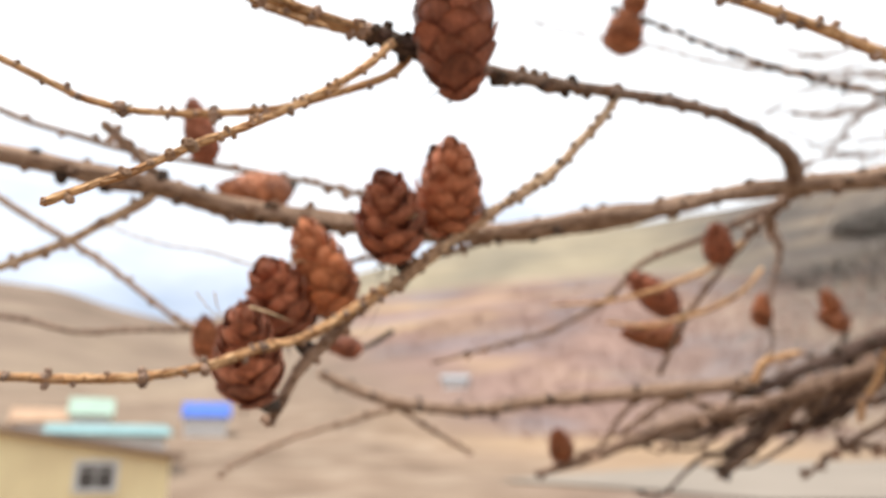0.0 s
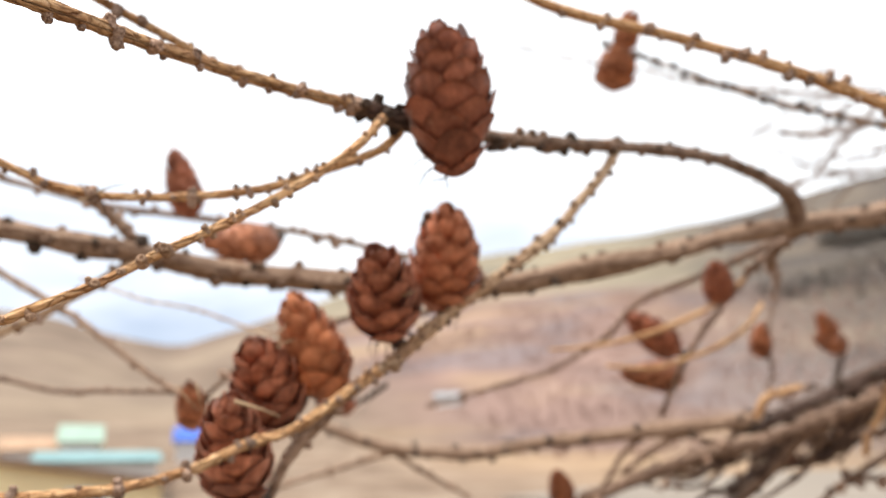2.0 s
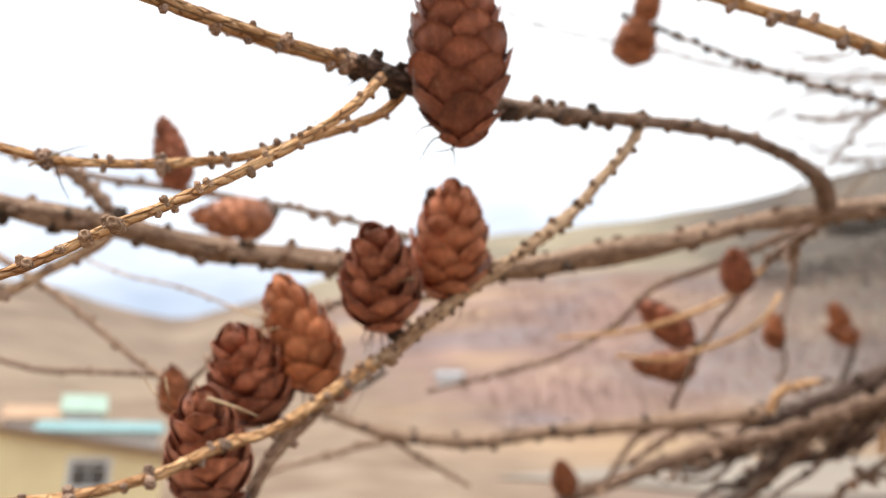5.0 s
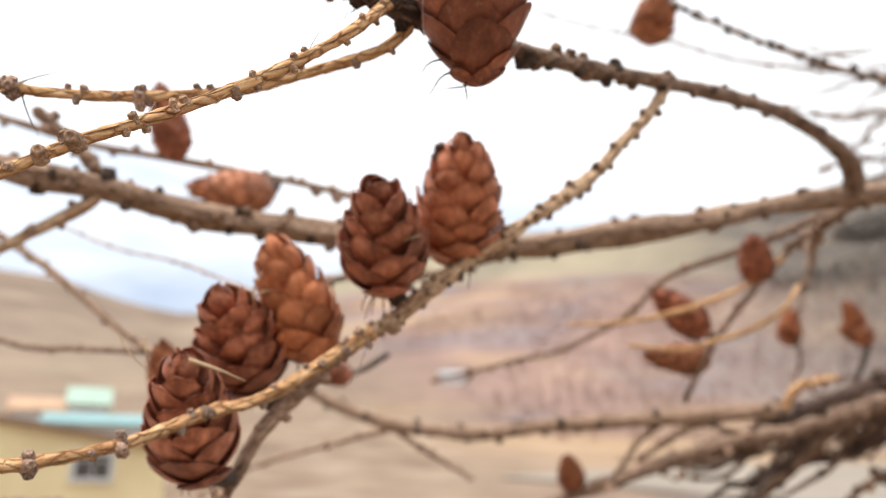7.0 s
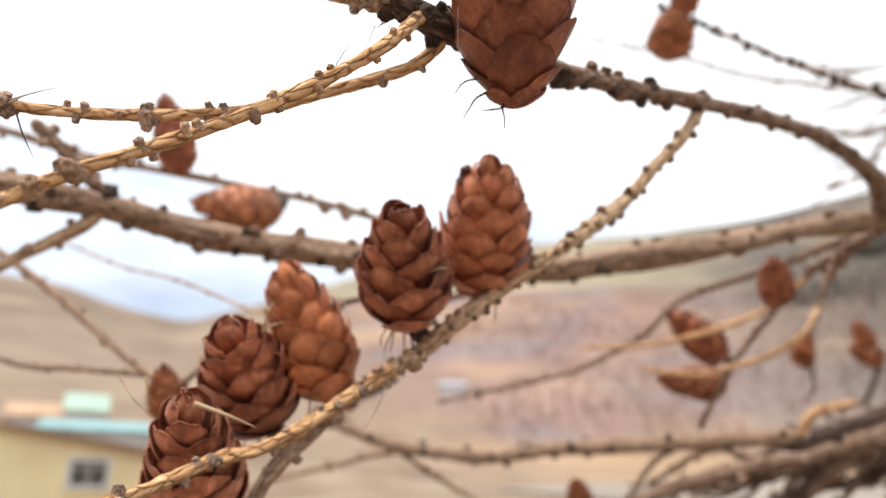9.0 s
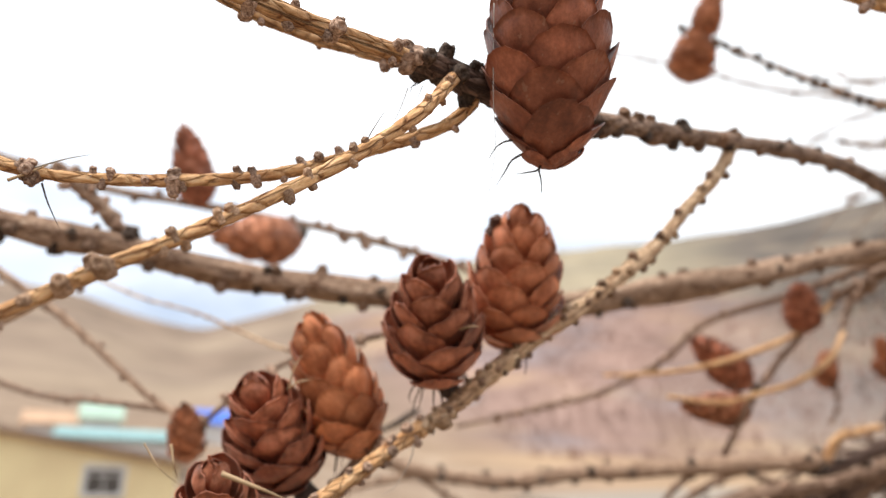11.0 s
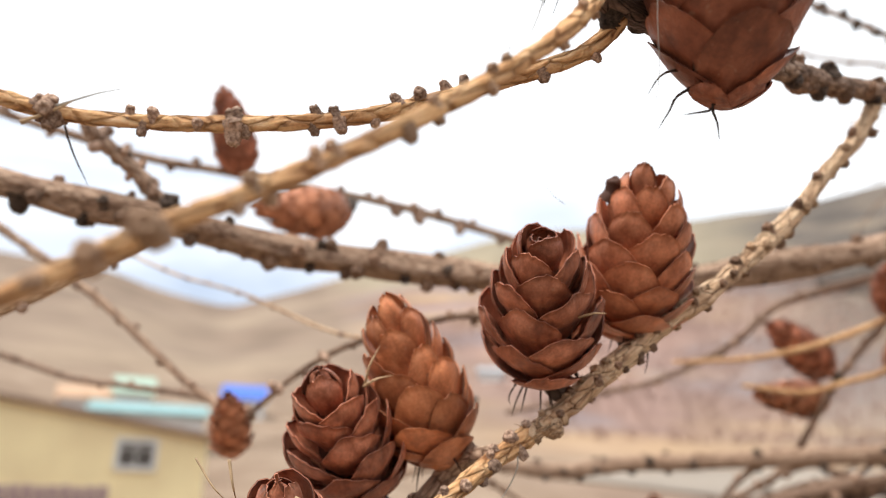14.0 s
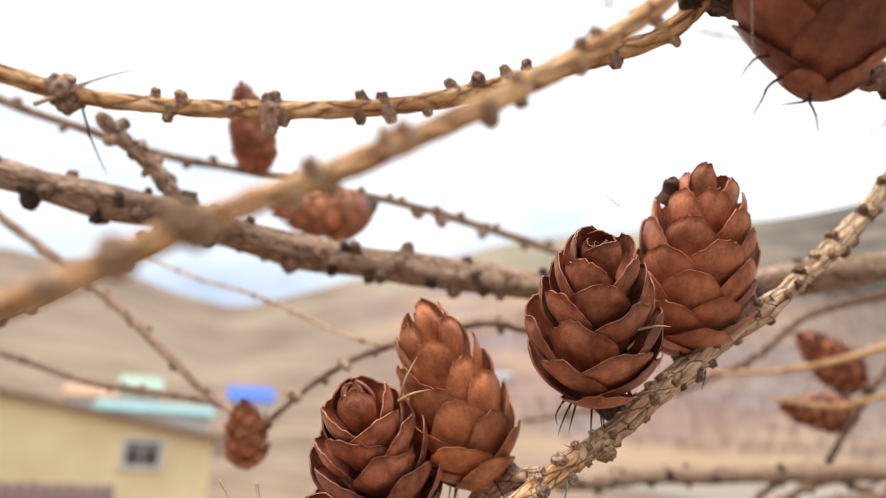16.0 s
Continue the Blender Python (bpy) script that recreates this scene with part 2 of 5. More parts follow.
def ground_material():
    m, nt, b = material("dry_ground", 0.95, 0.1)
    co = nt.nodes.new("ShaderNodeTexCoord").outputs["Object"]
    sep = nt.nodes.new("ShaderNodeSeparateXYZ")
    nt.links.new(co, sep.inputs[0])
    grass = ramp(nt, noise_of(nt, co, 0.35, 7), (0.32, (0.20, 0.138, 0.097)), (0.55, (0.29, 0.212, 0.153)), (0.75, (0.38, 0.297, 0.223)))
    slope = ramp(nt, noise_of(nt, co, 0.028, 6), (0.35, (0.205, 0.150, 0.112)), (0.52, (0.262, 0.196, 0.147)), (0.70, (0.315, 0.243, 0.176)))
    high = nt.nodes.new("ShaderNodeMapRange")
    high.inputs[1].default_value, high.inputs[2].default_value = 3.0, 14.0
    nt.links.new(sep.outputs[2], high.inputs[0])
    c = mixed(nt, "MIX", high.outputs[0], grass, slope)
    # unseen darker ground round the tree, added to cut light bounced from below
    flat = nt.nodes.new("ShaderNodeVectorMath")
    flat.operation = "LENGTH"
    nt.links.new(co, flat.inputs[0])
    bounce_cut = nt.nodes.new("ShaderNodeMapRange")
    bounce_cut.inputs[1].default_value, bounce_cut.inputs[2].default_value, bounce_cut.inputs[3].default_value, bounce_cut.inputs[4].default_value = 5.0, 11.0, 1.0, 0.0
    nt.links.new(flat.outputs["Value"], bounce_cut.inputs[0])
    c = mixed(nt, "MIX", bounce_cut.outputs[0], c, ramp(nt, noise_of(nt, co, 2.5, 6), (0.3, (0.12, 0.09, 0.066)), (0.7, (0.25, 0.19, 0.14))))
    # the sunny side of the valley: pinkish bare scrub below, olive grass above
    side = nt.nodes.new("ShaderNodeVectorMath")
    side.operation = "DOT_PRODUCT"
    nt.links.new(co, side.inputs[0])
    side.inputs[1].default_value = (1.0, 0.25, 0.0)
    east = nt.nodes.new("ShaderNodeMapRange")
    east.inputs[1].default_value, east.inputs[2].default_value = 9.0, 26.0
    nt.links.new(side.outputs["Value"], east.inputs[0])
    hue = noise_of(nt, co, 0.03, 5)
    scrub = ramp(nt, hue, (0.36, (0.225, 0.150, 0.128)), (0.50, (0.305, 0.202, 0.168)), (0.66, (0.39, 0.270, 0.213)))
    wide = noise_of(nt, co, 0.04, 4)
    scrub = mixed(nt, "MIX", ramp(nt, wide, (0.51, (0, 0, 0)), (0.58, (0.7, 0.7, 0.7))), scrub, (0.245, 0.205, 0.21))
    scrub = mixed(nt, "MIX", ramp(nt, wide, (0.36, (0.4, 0.4, 0.4)), (0.43, (0, 0, 0))), scrub, (0.47, 0.32, 0.19))
    drift = noise_of(nt, co, 1.0, 4, (0.022, 0.022, 0.22))
    scrub = mixed(nt, "MIX", ramp(nt, drift, (0.55, (0, 0, 0)), (0.66, (0.7, 0.7, 0.7))), scrub, (0.47, 0.32, 0.18))
    olive = ramp(nt, hue, (0.34, (0.23, 0.20, 0.15)), (0.6, (0.335, 0.28, 0.195)))
    lift = nt.nodes.new("ShaderNodeMapRange")
    lift.inputs[1].default_value, lift.inputs[2].default_value = 42.0, 54.0
    nt.links.new(sep.outputs[2], lift.inputs[0])
    c = mixed(nt, "MIX", east.outputs[0], c, mixed(nt, "MIX", lift.outputs[0], scrub, olive))
    # slate-grey wooded ground at the eastern end
    end = nt.nodes.new("ShaderNodeVectorMath")
    end.operation = "DOT_PRODUCT"
    nt.links.new(co, end.inputs[0])
    end.inputs[1].default_value = (1.0, -0.28, 0.0)
    dusk = nt.nodes.new("ShaderNodeMapRange")
    dusk.inputs[1].default_value, dusk.inputs[2].default_value = -4.0, 30.0
    nt.links.new(end.outputs["Value"], dusk.inputs[0])
    slate = ramp(nt, noise_of(nt, co, 0.05, 5), (0.36, (0.10, 0.086, 0.076)), (0.52, (0.145, 0.120, 0.10)), (0.68, (0.235, 0.185, 0.135)))
    c = mixed(nt, "MIX", dusk.outputs[0], c, slate)
    c = mixed(nt, "OVERLAY", 0.35, c, ramp(nt, noise_of(nt, co, 0.11, 4), (0.35, (0.35, 0.35, 0.35)), (0.65, (0.62, 0.62, 0.62))))
    nt.links.new(c, b.inputs["Base Color"])
    bumped(nt, b, noise_of(nt, co, 0.6, 6), 0.5, 0.25)
    return m


GROUND = ground_material()


# ---- shared builders ----
def place(p):
    return BASE @ (Vector(p) * U)


def part(name, mesh, mat, parent=None, label="", smooth=True):
    """Links a bmesh, or a mesh, as one object under its thing."""
    if isinstance(mesh, bmesh.types.BMesh):
        data = bpy.data.meshes.new(name)
        mesh.to_mesh(data)
        mesh.free()
    else:
        data = mesh
    if mat and not data.materials:
        data.materials.append(mat)
    if smooth:
        data.shade_smooth()
    ob = new(name, data)
    ob.parent = parent
    return tagged(ob, label)


def from_lists(name, verts, faces, uvs=None):
    data = bpy.data.meshes.new(name)
    data.from_pydata(verts, [], faces)
    if uvs:
        layer = data.uv_layers.new(name="UVMap")
        for loop in data.loops:
            layer.data[loop.index].uv = uvs[loop.vertex_index]
    data.update()
    return data


def spline(points, step):
    """Catmull-Rom through the points at about even steps, with each sample's share of the whole length."""
    p = [Vector(q) for q in points]
    p = [p[0] * 2 - p[1], *p, p[-1] * 2 - p[-2]]
    out = []
    for k in range(1, len(p) - 2):
        a, b, c, d = p[k - 1:k + 3]
        n = max(2, int((c - b).length / step))
        for j in range(n):
            s = j / n
            out.append(0.5 * (2 * b + (c - a) * s + (2 * a - 5 * b + 4 * c - d) * s * s + (3 * b - a - 3 * c + d) * s ** 3))
    out.append(p[-2])
    return out


def tube(name, points, radii, step, sides=12, rough=0.10, seed=0.0, rounded=True, ring=0.0, cushion=0.0):
    """A bark-covered rod along a spline; returns its mesh, and samples (centre, way, radius). cushion: height of the overlapping leaf bases."""
    path = spline(points, step)
    n = len(path)
    cum = [0.0]
    for a, b in zip(path, path[1:]):
        cum.append(cum[-1] + (b - a).length)
    total = cum[-1]
    ways = [(path[min(k + 1, n - 1)] - path[max(k - 1, 0)]).normalized() for k in range(n)]
    side = ways[0].orthogonal().normalized()
    verts, faces, uvs, samples = [], [], [], []
    rmax = max(r for _, r in radii)
    for k in range(n):
        f = cum[k] / total
        for (f0, r0), (f1, r1) in zip(radii, radii[1:]):
            if f <= f1 or (f1, r1) == radii[-1]:
                r = r0 + (r1 - r0) * max(0, min(1, (f - f0) / max(1e-6, f1 - f0)))
                break
        w = ways[k]
        side = (side - w * side.dot(w)).normalized()
        up = w.cross(side)
        lump = 1 + rough * 0.9 * noise.noise(Vector((cum[k] / (rmax * 5.0), seed, 3.1)))
        if ring:
            lump += ring * abs(math.sin(cum[k] / (rmax * 0.85) + 1.3 * noise.noise(Vector((cum[k] / (rmax * 2.5), seed, 9.0))))) ** 3
        end = 1.0
        if rounded:
            e = min(cum[k], total - cum[k]) / (r * 1.2)
            end = math.sqrt(max(0.02, 1 - (1 - min(1, e)) ** 2))
        for j in range(sides):
            a = 2 * math.pi * j / sides
            d = side * math.cos(a) + up * math.sin(a)
            q = noise.noise(Vector((math.cos(a) * 1.7, math.sin(a) * 1.7, cum[k] / (rmax * 4.0) + seed)))
            fine = noise.noise(Vector((math.cos(a) * 5, math.sin(a) * 5, cum[k] / (rmax * 1.6) + seed)))
            if cushion:
                lane = a / 6.28318 * 5 + 0.35 * noise.noise(Vector((cum[k] / (rmax * 9), seed, 5.5)))
                row = cum[k] / (rmax * 3.6) + 0.618 * math.floor(lane) + 0.3 * noise.noise(Vector((lane, cum[k] / (rmax * 14), seed)))
                fine += cushion / (rough * 0.55) * ((row % 1.0) * (1 - abs(2 * (lane % 1.0) - 1) ** 3) - 0.4)
            verts.append(path[k] + d * (r * end * lump * (1 + rough * q + rough * 0.55 * fine)))
            uvs.append((a * r, cum[k] + seed))
        samples.append((path[k], w, r * lump, cum[k]))
    for k in range(n - 1):
        for j in range(sides):
            i, i2 = k * sides + j, k * sides + (j + 1) % sides
            faces.append((i, i2, i2 + sides, i + sides))
    faces.append(tuple(range(sides - 1, -1, -1)))
    faces.append(tuple(range((n - 1) * sides, n * sides)))
    return from_lists(name, verts, faces, uvs), samples


def spur_mesh(seed):
    """A short shoot: a squat ringed barrel with a ragged bud scar on top, one unit high."""
    rng = random.Random(seed)
    prof = [(-0.5, 0.70), (-0.1, 0.64), (0.08, 0.56), (0.16, 0.52), (0.24, 0.58), (0.33, 0.51), (0.41, 0.57), (0.50, 0.49), (0.58, 0.54), (0.70, 0.46), (0.78, 0.48), (0.90, 0.41), (1.0, 0.31), (0.97, 0.20), (0.82, 0.11)]
    sides, verts, faces = 12, [], []
    for z, r in prof:
        for j in range(sides):
            a = 2 * math.pi * j / sides
            k = 1 + 0.26 * noise.noise(Vector((math.cos(a) * 1.3, math.sin(a) * 1.3, z * 1.6 + seed * 7.3))) + 0.14 * noise.noise(Vector((math.cos(a) * 4, math.sin(a) * 4, z * 9 + seed * 3.1))) + rng.uniform(-0.03, 0.03)
            jag = 0.16 * noise.noise(Vector((math.cos(a) * 3.1, math.sin(a) * 3.1, seed * 5.1))) + rng.uniform(-0.07, 0.07) if 0.75 < z < 1.01 and r > 0.15 else 0.0
            verts.append((r * k * math.cos(a) - 0.22 * max(0.0, 0.5 - z), r * k * math.sin(a), z + jag + rng.uniform(-0.025, 0.025)))
    for k in range(len(prof) - 1):
        for j in range(sides):
            i, i2 = k * sides + j, k * sides + (j + 1) % sides
            faces.append((i, i2, i2 + sides, i + sides))
    faces.append(tuple(range((len(prof) - 1) * sides, len(prof) * sides)))
    data = from_lists("spur", verts, faces)
    data.materials.append(SPUR)
    data.shade_smooth()
    return data


SPURS = [spur_mesh(k) for k in range(5)]


# ---- the ground, the road and the hills ----
RIDGE = [(-180, 5.0), (-120, 6.0), (-70, 9.5), (-45, 11.5), (-34, 12.0), (-27, 11.6), (-23.5, 10.7), (-18.5, 9.9), (-15, 11.2), (-11.5, 12.4),
         (-7.5, 13.9), (3, 16.7), (13, 17.3), (21, 17.8), (31, 19.0), (45, 20.0), (70, 15.0), (120, 8.0), (180, 5.0)]


def ridge_at(az):
    for (a0, e0), (a1, e1) in zip(RIDGE, RIDGE[1:]):
        if a0 <= az <= a1:
            s = (az - a0) / (a1 - a0)
            return e0 + (e1 - e0) * s
    return 5.0


def ground_height(x, y):
    r, az = math.hypot(x, y), math.degrees(math.atan2(x, y))
    far = 300 + 40 * math.sin(radians(az * 2.3))
    top = EYE + far * math.tan(radians(ridge_at(az)))
    foot = max(0.0, 0.1 * (r - 24)) if r > 24 else 0.0
    if r <= 66:
        return foot
    if r <= far:
        s = (r - 66) / (far - 66)
        wave = 3.0 * noise.noise(Vector((x * 0.02, y * 0.02, 0))) * math.sin(math.pi * s)
        return 4.2 + (top - 4.2) * (0.8 * s + 0.2 * s * s) + wave
    return top * (0.25 + 0.75 / (1 + ((r - far) / 260) ** 2))


rings = [0.0, 0.6, 1.2, 2, 3.2, 5, 7.5, 10, 13, 16, 19, 22, 24, 27, 30, 34, 38, 43, 48, 54, 60, 66] + [66 + 9 * k for k in range(1, 32)] + [370, 420, 500, 650, 900, 1400, 2200, 3200]
turns = 300
gv, gf = [(0, 0, 0)], []
for r in rings[1:]:
    for j in range(turns):
        a = 2 * math.pi * j / turns
        x, y = r * math.sin(a), r * math.cos(a)
        gv.append((x, y, ground_height(x, y) + (0.05 * noise.noise(Vector((x * 0.4, y * 0.4, 1))) if r < 60 else 0)))
for j in range(turns):
    gf.append((0, 1 + (j + 1) % turns, 1 + j))
for k in range(len(rings) - 2):
    for j in range(turns):
        i, i2 = 1 + k * turns + j, 1 + k * turns + (j + 1) % turns
        gf.append((i, i2, i2 + turns, i + turns))
ground = part("ground", from_lists("ground", gv, gf), GROUND)
tagged(ground, "dry beige grassland rising into bare brown hills", "ground", kind="structure")

rv, rf = [], []
for k in range(91):
    a = radians(4 + 0.8 * k)
    wide = 0.5 * min(1.0, k / 22) * (12 + math.sin(a * 3)) + 0.05
    mid = 33.5 + 2.5 * math.sin(a * 1.7)
    for r in (mid - wide, mid + wide):
        x, y = r * math.sin(a), r * math.cos(a)
        rv.append((x, y, ground_height(x, y) + 0.09))
for k in range(90):
    rf.append((2 * k, 2 * k + 1, 2 * k + 3, 2 * k + 2))
tagged(part("road", from_lists("road", rv, rf), ROAD), "pale dusty road along the foot of the hill", "road", kind="structure")


def woods(name, count, az0, az1, r0, r1, height, mat, label, seed, dense, fade=20.0):
    """Far trees: each a thin stem with a ragged tapering crown of small slanting blades."""
    rng = random.Random(seed)
    verts, faces = [], []
    made = 0
    while made < count:
        az, r = radians(rng.uniform(az0, az1)), math.sqrt(rng.uniform(r0 * r0, r1 * r1))
        x, y = r * math.sin(az), r * math.cos(az)
        if noise.noise(Vector((x * 0.018, y * 0.018, seed))) < dense + 1.1 * max(0.0, 1 - (math.degrees(az) - az0) / fade) + 0.6 * max(0.0, 1 - (r - r0) / 22) + 0.5 * max(0.0, 1 - (r1 - r) / 30):
            continue
        made += 1
        z, h = ground_height(x, y) - 0.3, height * rng.uniform(0.6, 1.3)
        n = len(verts)
        verts += [(x - 0.05, y, z), (x + 0.05, y, z), (x, y, z + h)]
        faces.append((n, n + 1, n + 2))
        for k in range(16):
            f = 0.12 + 0.83 * k / 15
            a, reach = rng.uniform(0, 6.28), h * 0.42 * (1.05 - f) * rng.uniform(0.6, 1.3)
            n = len(verts)
            zc = z + f * h
            verts += [(x, y, zc + 0.03 * h), (x + reach * math.cos(a), y + reach * math.sin(a), zc - 0.02 * h), (x + reach * 0.6 * math.cos(a + 0.5), y + reach * 0.6 * math.sin(a + 0.5), zc + 0.045 * h)]
            faces.append((n, n + 1, n + 2))
    ob = part(name, from_lists(name, verts, faces), mat, smooth=False)
    return tagged(ob, label, "woods", kind="stuff")


woods("bare_woodland", 5000, -16, 32, 56, 182, 1.15, BUSH_PINK, "leafless pinkish-brown woodland on the hillside", 4, -0.5, 28.0)
woods("grey_thicket", 1900, 16, 46, 66, 245, 1.3, BUSH_GREY, "leafless grey-mauve thicket on the lower slope", 15, -0.45, 14.0)
woods("conifer_stand", 1500, 15, 46, 165, 250, 5.0, PINE_DARK, "dark conifer stand high on the slope", 9, -0.4, 24.0)
woods("valley_conifers", 900, 23, 46, 56, 190, 3.5, PINE_DARK, "dark conifers low on the slope", 11, -0.5, 16.0)


# ---- the far houses ----
def box(bm, x0, x1, y0, y1, z0, z1):
    vs = [bm.verts.new((x, y, z)) for x in (x0, x1) for y in (y0, y1) for z in (z0, z1)]
    for q in ((0, 1, 3, 2), (4, 6, 7, 5), (0, 4, 5, 1), (2, 3, 7, 6), (0, 2, 6, 4), (1, 5, 7, 3)):
        bm.faces.new([vs[i] for i in q])


def boxes(*dims):
    bm = bmesh.new()
    for d in dims:
        box(bm, *d)
    bmesh.ops.bevel(bm, geom=bm.edges[:], offset=0.012, segments=1, affect="EDGES")
    return bm


def house(name, az, dist, width, depth, wall_h, roof_h, wall_mat, roof_mat, label, base_z=None, slope=0.0, overhang=0.25):
    """A house whose front faces the tree. slope: a single-pitch roof that falls by that much to its right; otherwise the ridge runs along the front."""
    a = radians(az)
    x, y = dist * math.sin(a), dist * math.cos(a)
    thing = tagged(new(name), label, "house")
    thing.matrix_world = pose(x, y, ground_height(x, y) if base_z is None else base_z, 0, 0, -az)
    w = width / 2
    shells = []

    def shell():
        shells.append(bmesh.new())
        return shells[-1]

    if slope:
        front = [(-w, -0.3), (w, -0.3), (w, wall_h - slope), (-w, wall_h)]
        for y0, y1 in ((0, 0.15), (depth - 0.15, depth)):
            bm = shell()
            v0, v1 = [bm.verts.new((p, y0, q)) for p, q in front], [bm.verts.new((p, y1, q)) for p, q in front]
            bm.faces.new(v0), bm.faces.new(v1[::-1])
            for k in range(4):
                bm.faces.new((v0[k], v1[k], v1[(k + 1) % 4], v0[(k + 1) % 4]))
        box(shell(), -w, -w + 0.15, 0.152, depth - 0.152, -0.3, wall_h - 0.02)
        box(shell(), w - 0.15, w, 0.152, depth - 0.152, -0.3, wall_h - slope - 0.02)
    else:
        box(shell(), -w, w, 0, 0.15, -0.3, wall_h)
        box(shell(), -w, w, depth - 0.15, depth, -0.3, wall_h)
        for s in (-1, 1):
            bm = shell()
            e = [(0.152, -0.3), (depth - 0.152, -0.3), (depth - 0.152, wall_h), (depth / 2, wall_h + roof_h - 0.1), (0.152, wall_h)]
            v0 = [bm.verts.new((s * w, p, q)) for p, q in e]
            v1 = [bm.verts.new((s * (w - 0.15), p, q)) for p, q in e]
            bm.faces.new(v0), bm.faces.new(v1)
            for k in range(5):
                bm.faces.new((v0[k], v1[k], v1[(k + 1) % 5], v0[(k + 1) % 5]))
    for bm in shells:
        bmesh.ops.recalc_face_normals(bm, faces=bm.faces)
        part("wall", bm, wall_mat, thing, smooth=False)
    bm = bmesh.new()
    o = overhang
    if slope:
        k = slope / width
        vs = [bm.verts.new((px, py, wall_h - (px + w) * k + dz)) for dz in (0.004, 0.12) for px, py in ((-w - o, -o), (w + o, -o), (w + o, depth + o), (-w - o, depth + o))]
        for q in ((0, 3, 2, 1), (4, 5, 6, 7), (0, 1, 5, 4), (1, 2, 6, 5), (2, 3, 7, 6), (3, 0, 4, 7)):
            bm.faces.new([vs[i] for i in q])
    else:
        k = roof_h / (depth / 2)
        for s in (0, 1):
            prof = [(-o, wall_h - o * k), (depth / 2, wall_h + roof_h)] if s == 0 else [(depth / 2, wall_h + roof_h), (depth + o, wall_h - o * k)]
            vs = [bm.verts.new((px, py, pz + dz)) for dz in (0.004, 0.1) for px in (-w - o, w + o) for py, pz in prof]
            for q in ((0, 1, 3, 2), (4, 6, 7, 5), (0, 2, 6, 4), (1, 5, 7, 3), (0, 4, 5, 1), (2, 3, 7, 6)):
                bm.faces.new([vs[i] for i in q])
    bmesh.ops.recalc_face_normals(bm, faces=bm.faces)
    part("roof", bm, roof_mat, thing, smooth=False)
    return thing


def window(thing, x, z, wide, high):
    """A framed window with a cross of bars, set on the front wall."""
    f = 0.10
    frame_ob = part("window", boxes((x - wide / 2 - f, x + wide / 2 + f, -0.06, 0.0, z + high / 2, z + high / 2 + f), (x - wide / 2 - f, x + wide / 2 + f, -0.09, 0.0, z - high / 2 - f, z - high / 2),
                                    (x - wide / 2 - f, x - wide / 2, -0.06, 0.0, z - high / 2 + 0.001, z + high / 2 - 0.001), (x + wide / 2, x + wide / 2 + f, -0.06, 0.0, z - high / 2 + 0.001, z + high / 2 - 0.001),
                                    (x - 0.015, x + 0.015, -0.03, 0.0, z - high / 2 + 0.001, z + high / 2 - 0.001), (x - wide / 2, x - 0.017, -0.03, 0, z + 0.12, z + 0.15), (x + 0.017, x + wide / 2, -0.03, 0, z + 0.12, z + 0.15)),
                    TRIM_WHITE, thing, "white wooden window frame", smooth=False)
    for s in (-1, 1):
        part("pane", boxes((x + (0.016 if s > 0 else -wide / 2), x + (wide / 2 if s > 0 else -0.016), -0.012, -0.004, z - high / 2 + 0.002, z + high / 2 - 0.002)), PANE, frame_ob, "dark glass pane", smooth=False)


yellow = house("house", -26.4, 19.0, 5.0, 4.0, 2.47, 0.5, WALL_YELLOW, ROOF_BROWN, "low yellow-painted house with a single-pitch roof", slope=0.72)
window(yellow, 0.98, 1.34, 0.70, 0.50)
house("house", -23.0, 36.0, 4.6, 6.0, 1.68, 0.48, WALL_WHITE, ROOF_TEAL, "house with a teal sheet-metal roof")
house("house", -24.2, 48.0, 1.9, 4.0, 2.05, 0.95, WALL_WHITE, ROOF_MINT, "small pale house with a mint green roof")
house("house", -27.2, 50.0, 2.6, 4.0, 1.5, 0.75, WALL_WHITE, ROOF_ORANGE, "small house with an orange roof")
house("house", -16.8, 62.0, 3.1, 5.0, 1.55, 1.1, WALL_WHITE, ROOF_BLUE, "white house with a bright blue roof")
house("shed", 0.9, 84.0, 2.6, 2.6, 1.1, 0.45, WALL_WHITE, SHED_ROOF, "pale shed with a bluish-white roof at the foot of the hill")

fence = tagged(new("fence"), "low mauve plank fence beside the yellow house", "fence")
fence.matrix_world = pose(12.0 * math.sin(radians(-31)), 12.0 * math.cos(radians(-31)), ground_height(-6.2, 10.3), 0, 0, 31)
plank = boxes((-0.07, 0.07, -0.012, 0.012, 0.0, 0.97))
plank_data = bpy.data.meshes.new("plank")
plank.to_mesh(plank_data)
plank.free()
plank_data.materials.append(FENCE_MAUVE)
for k in range(17):
    ob = part("plank", plank_data, None, fence, smooth=False)
    ob.matrix_basis = pose(-1.25 + 0.155 * k, 0, 0.01 * math.sin(k * 2.1))
part("rail", boxes((-1.35, 1.32, 0.014, 0.05, 0.25, 0.32), (-1.35, 1.32, 0.014, 0.05, 0.72, 0.79)), FENCE_MAUVE, fence, smooth=False)


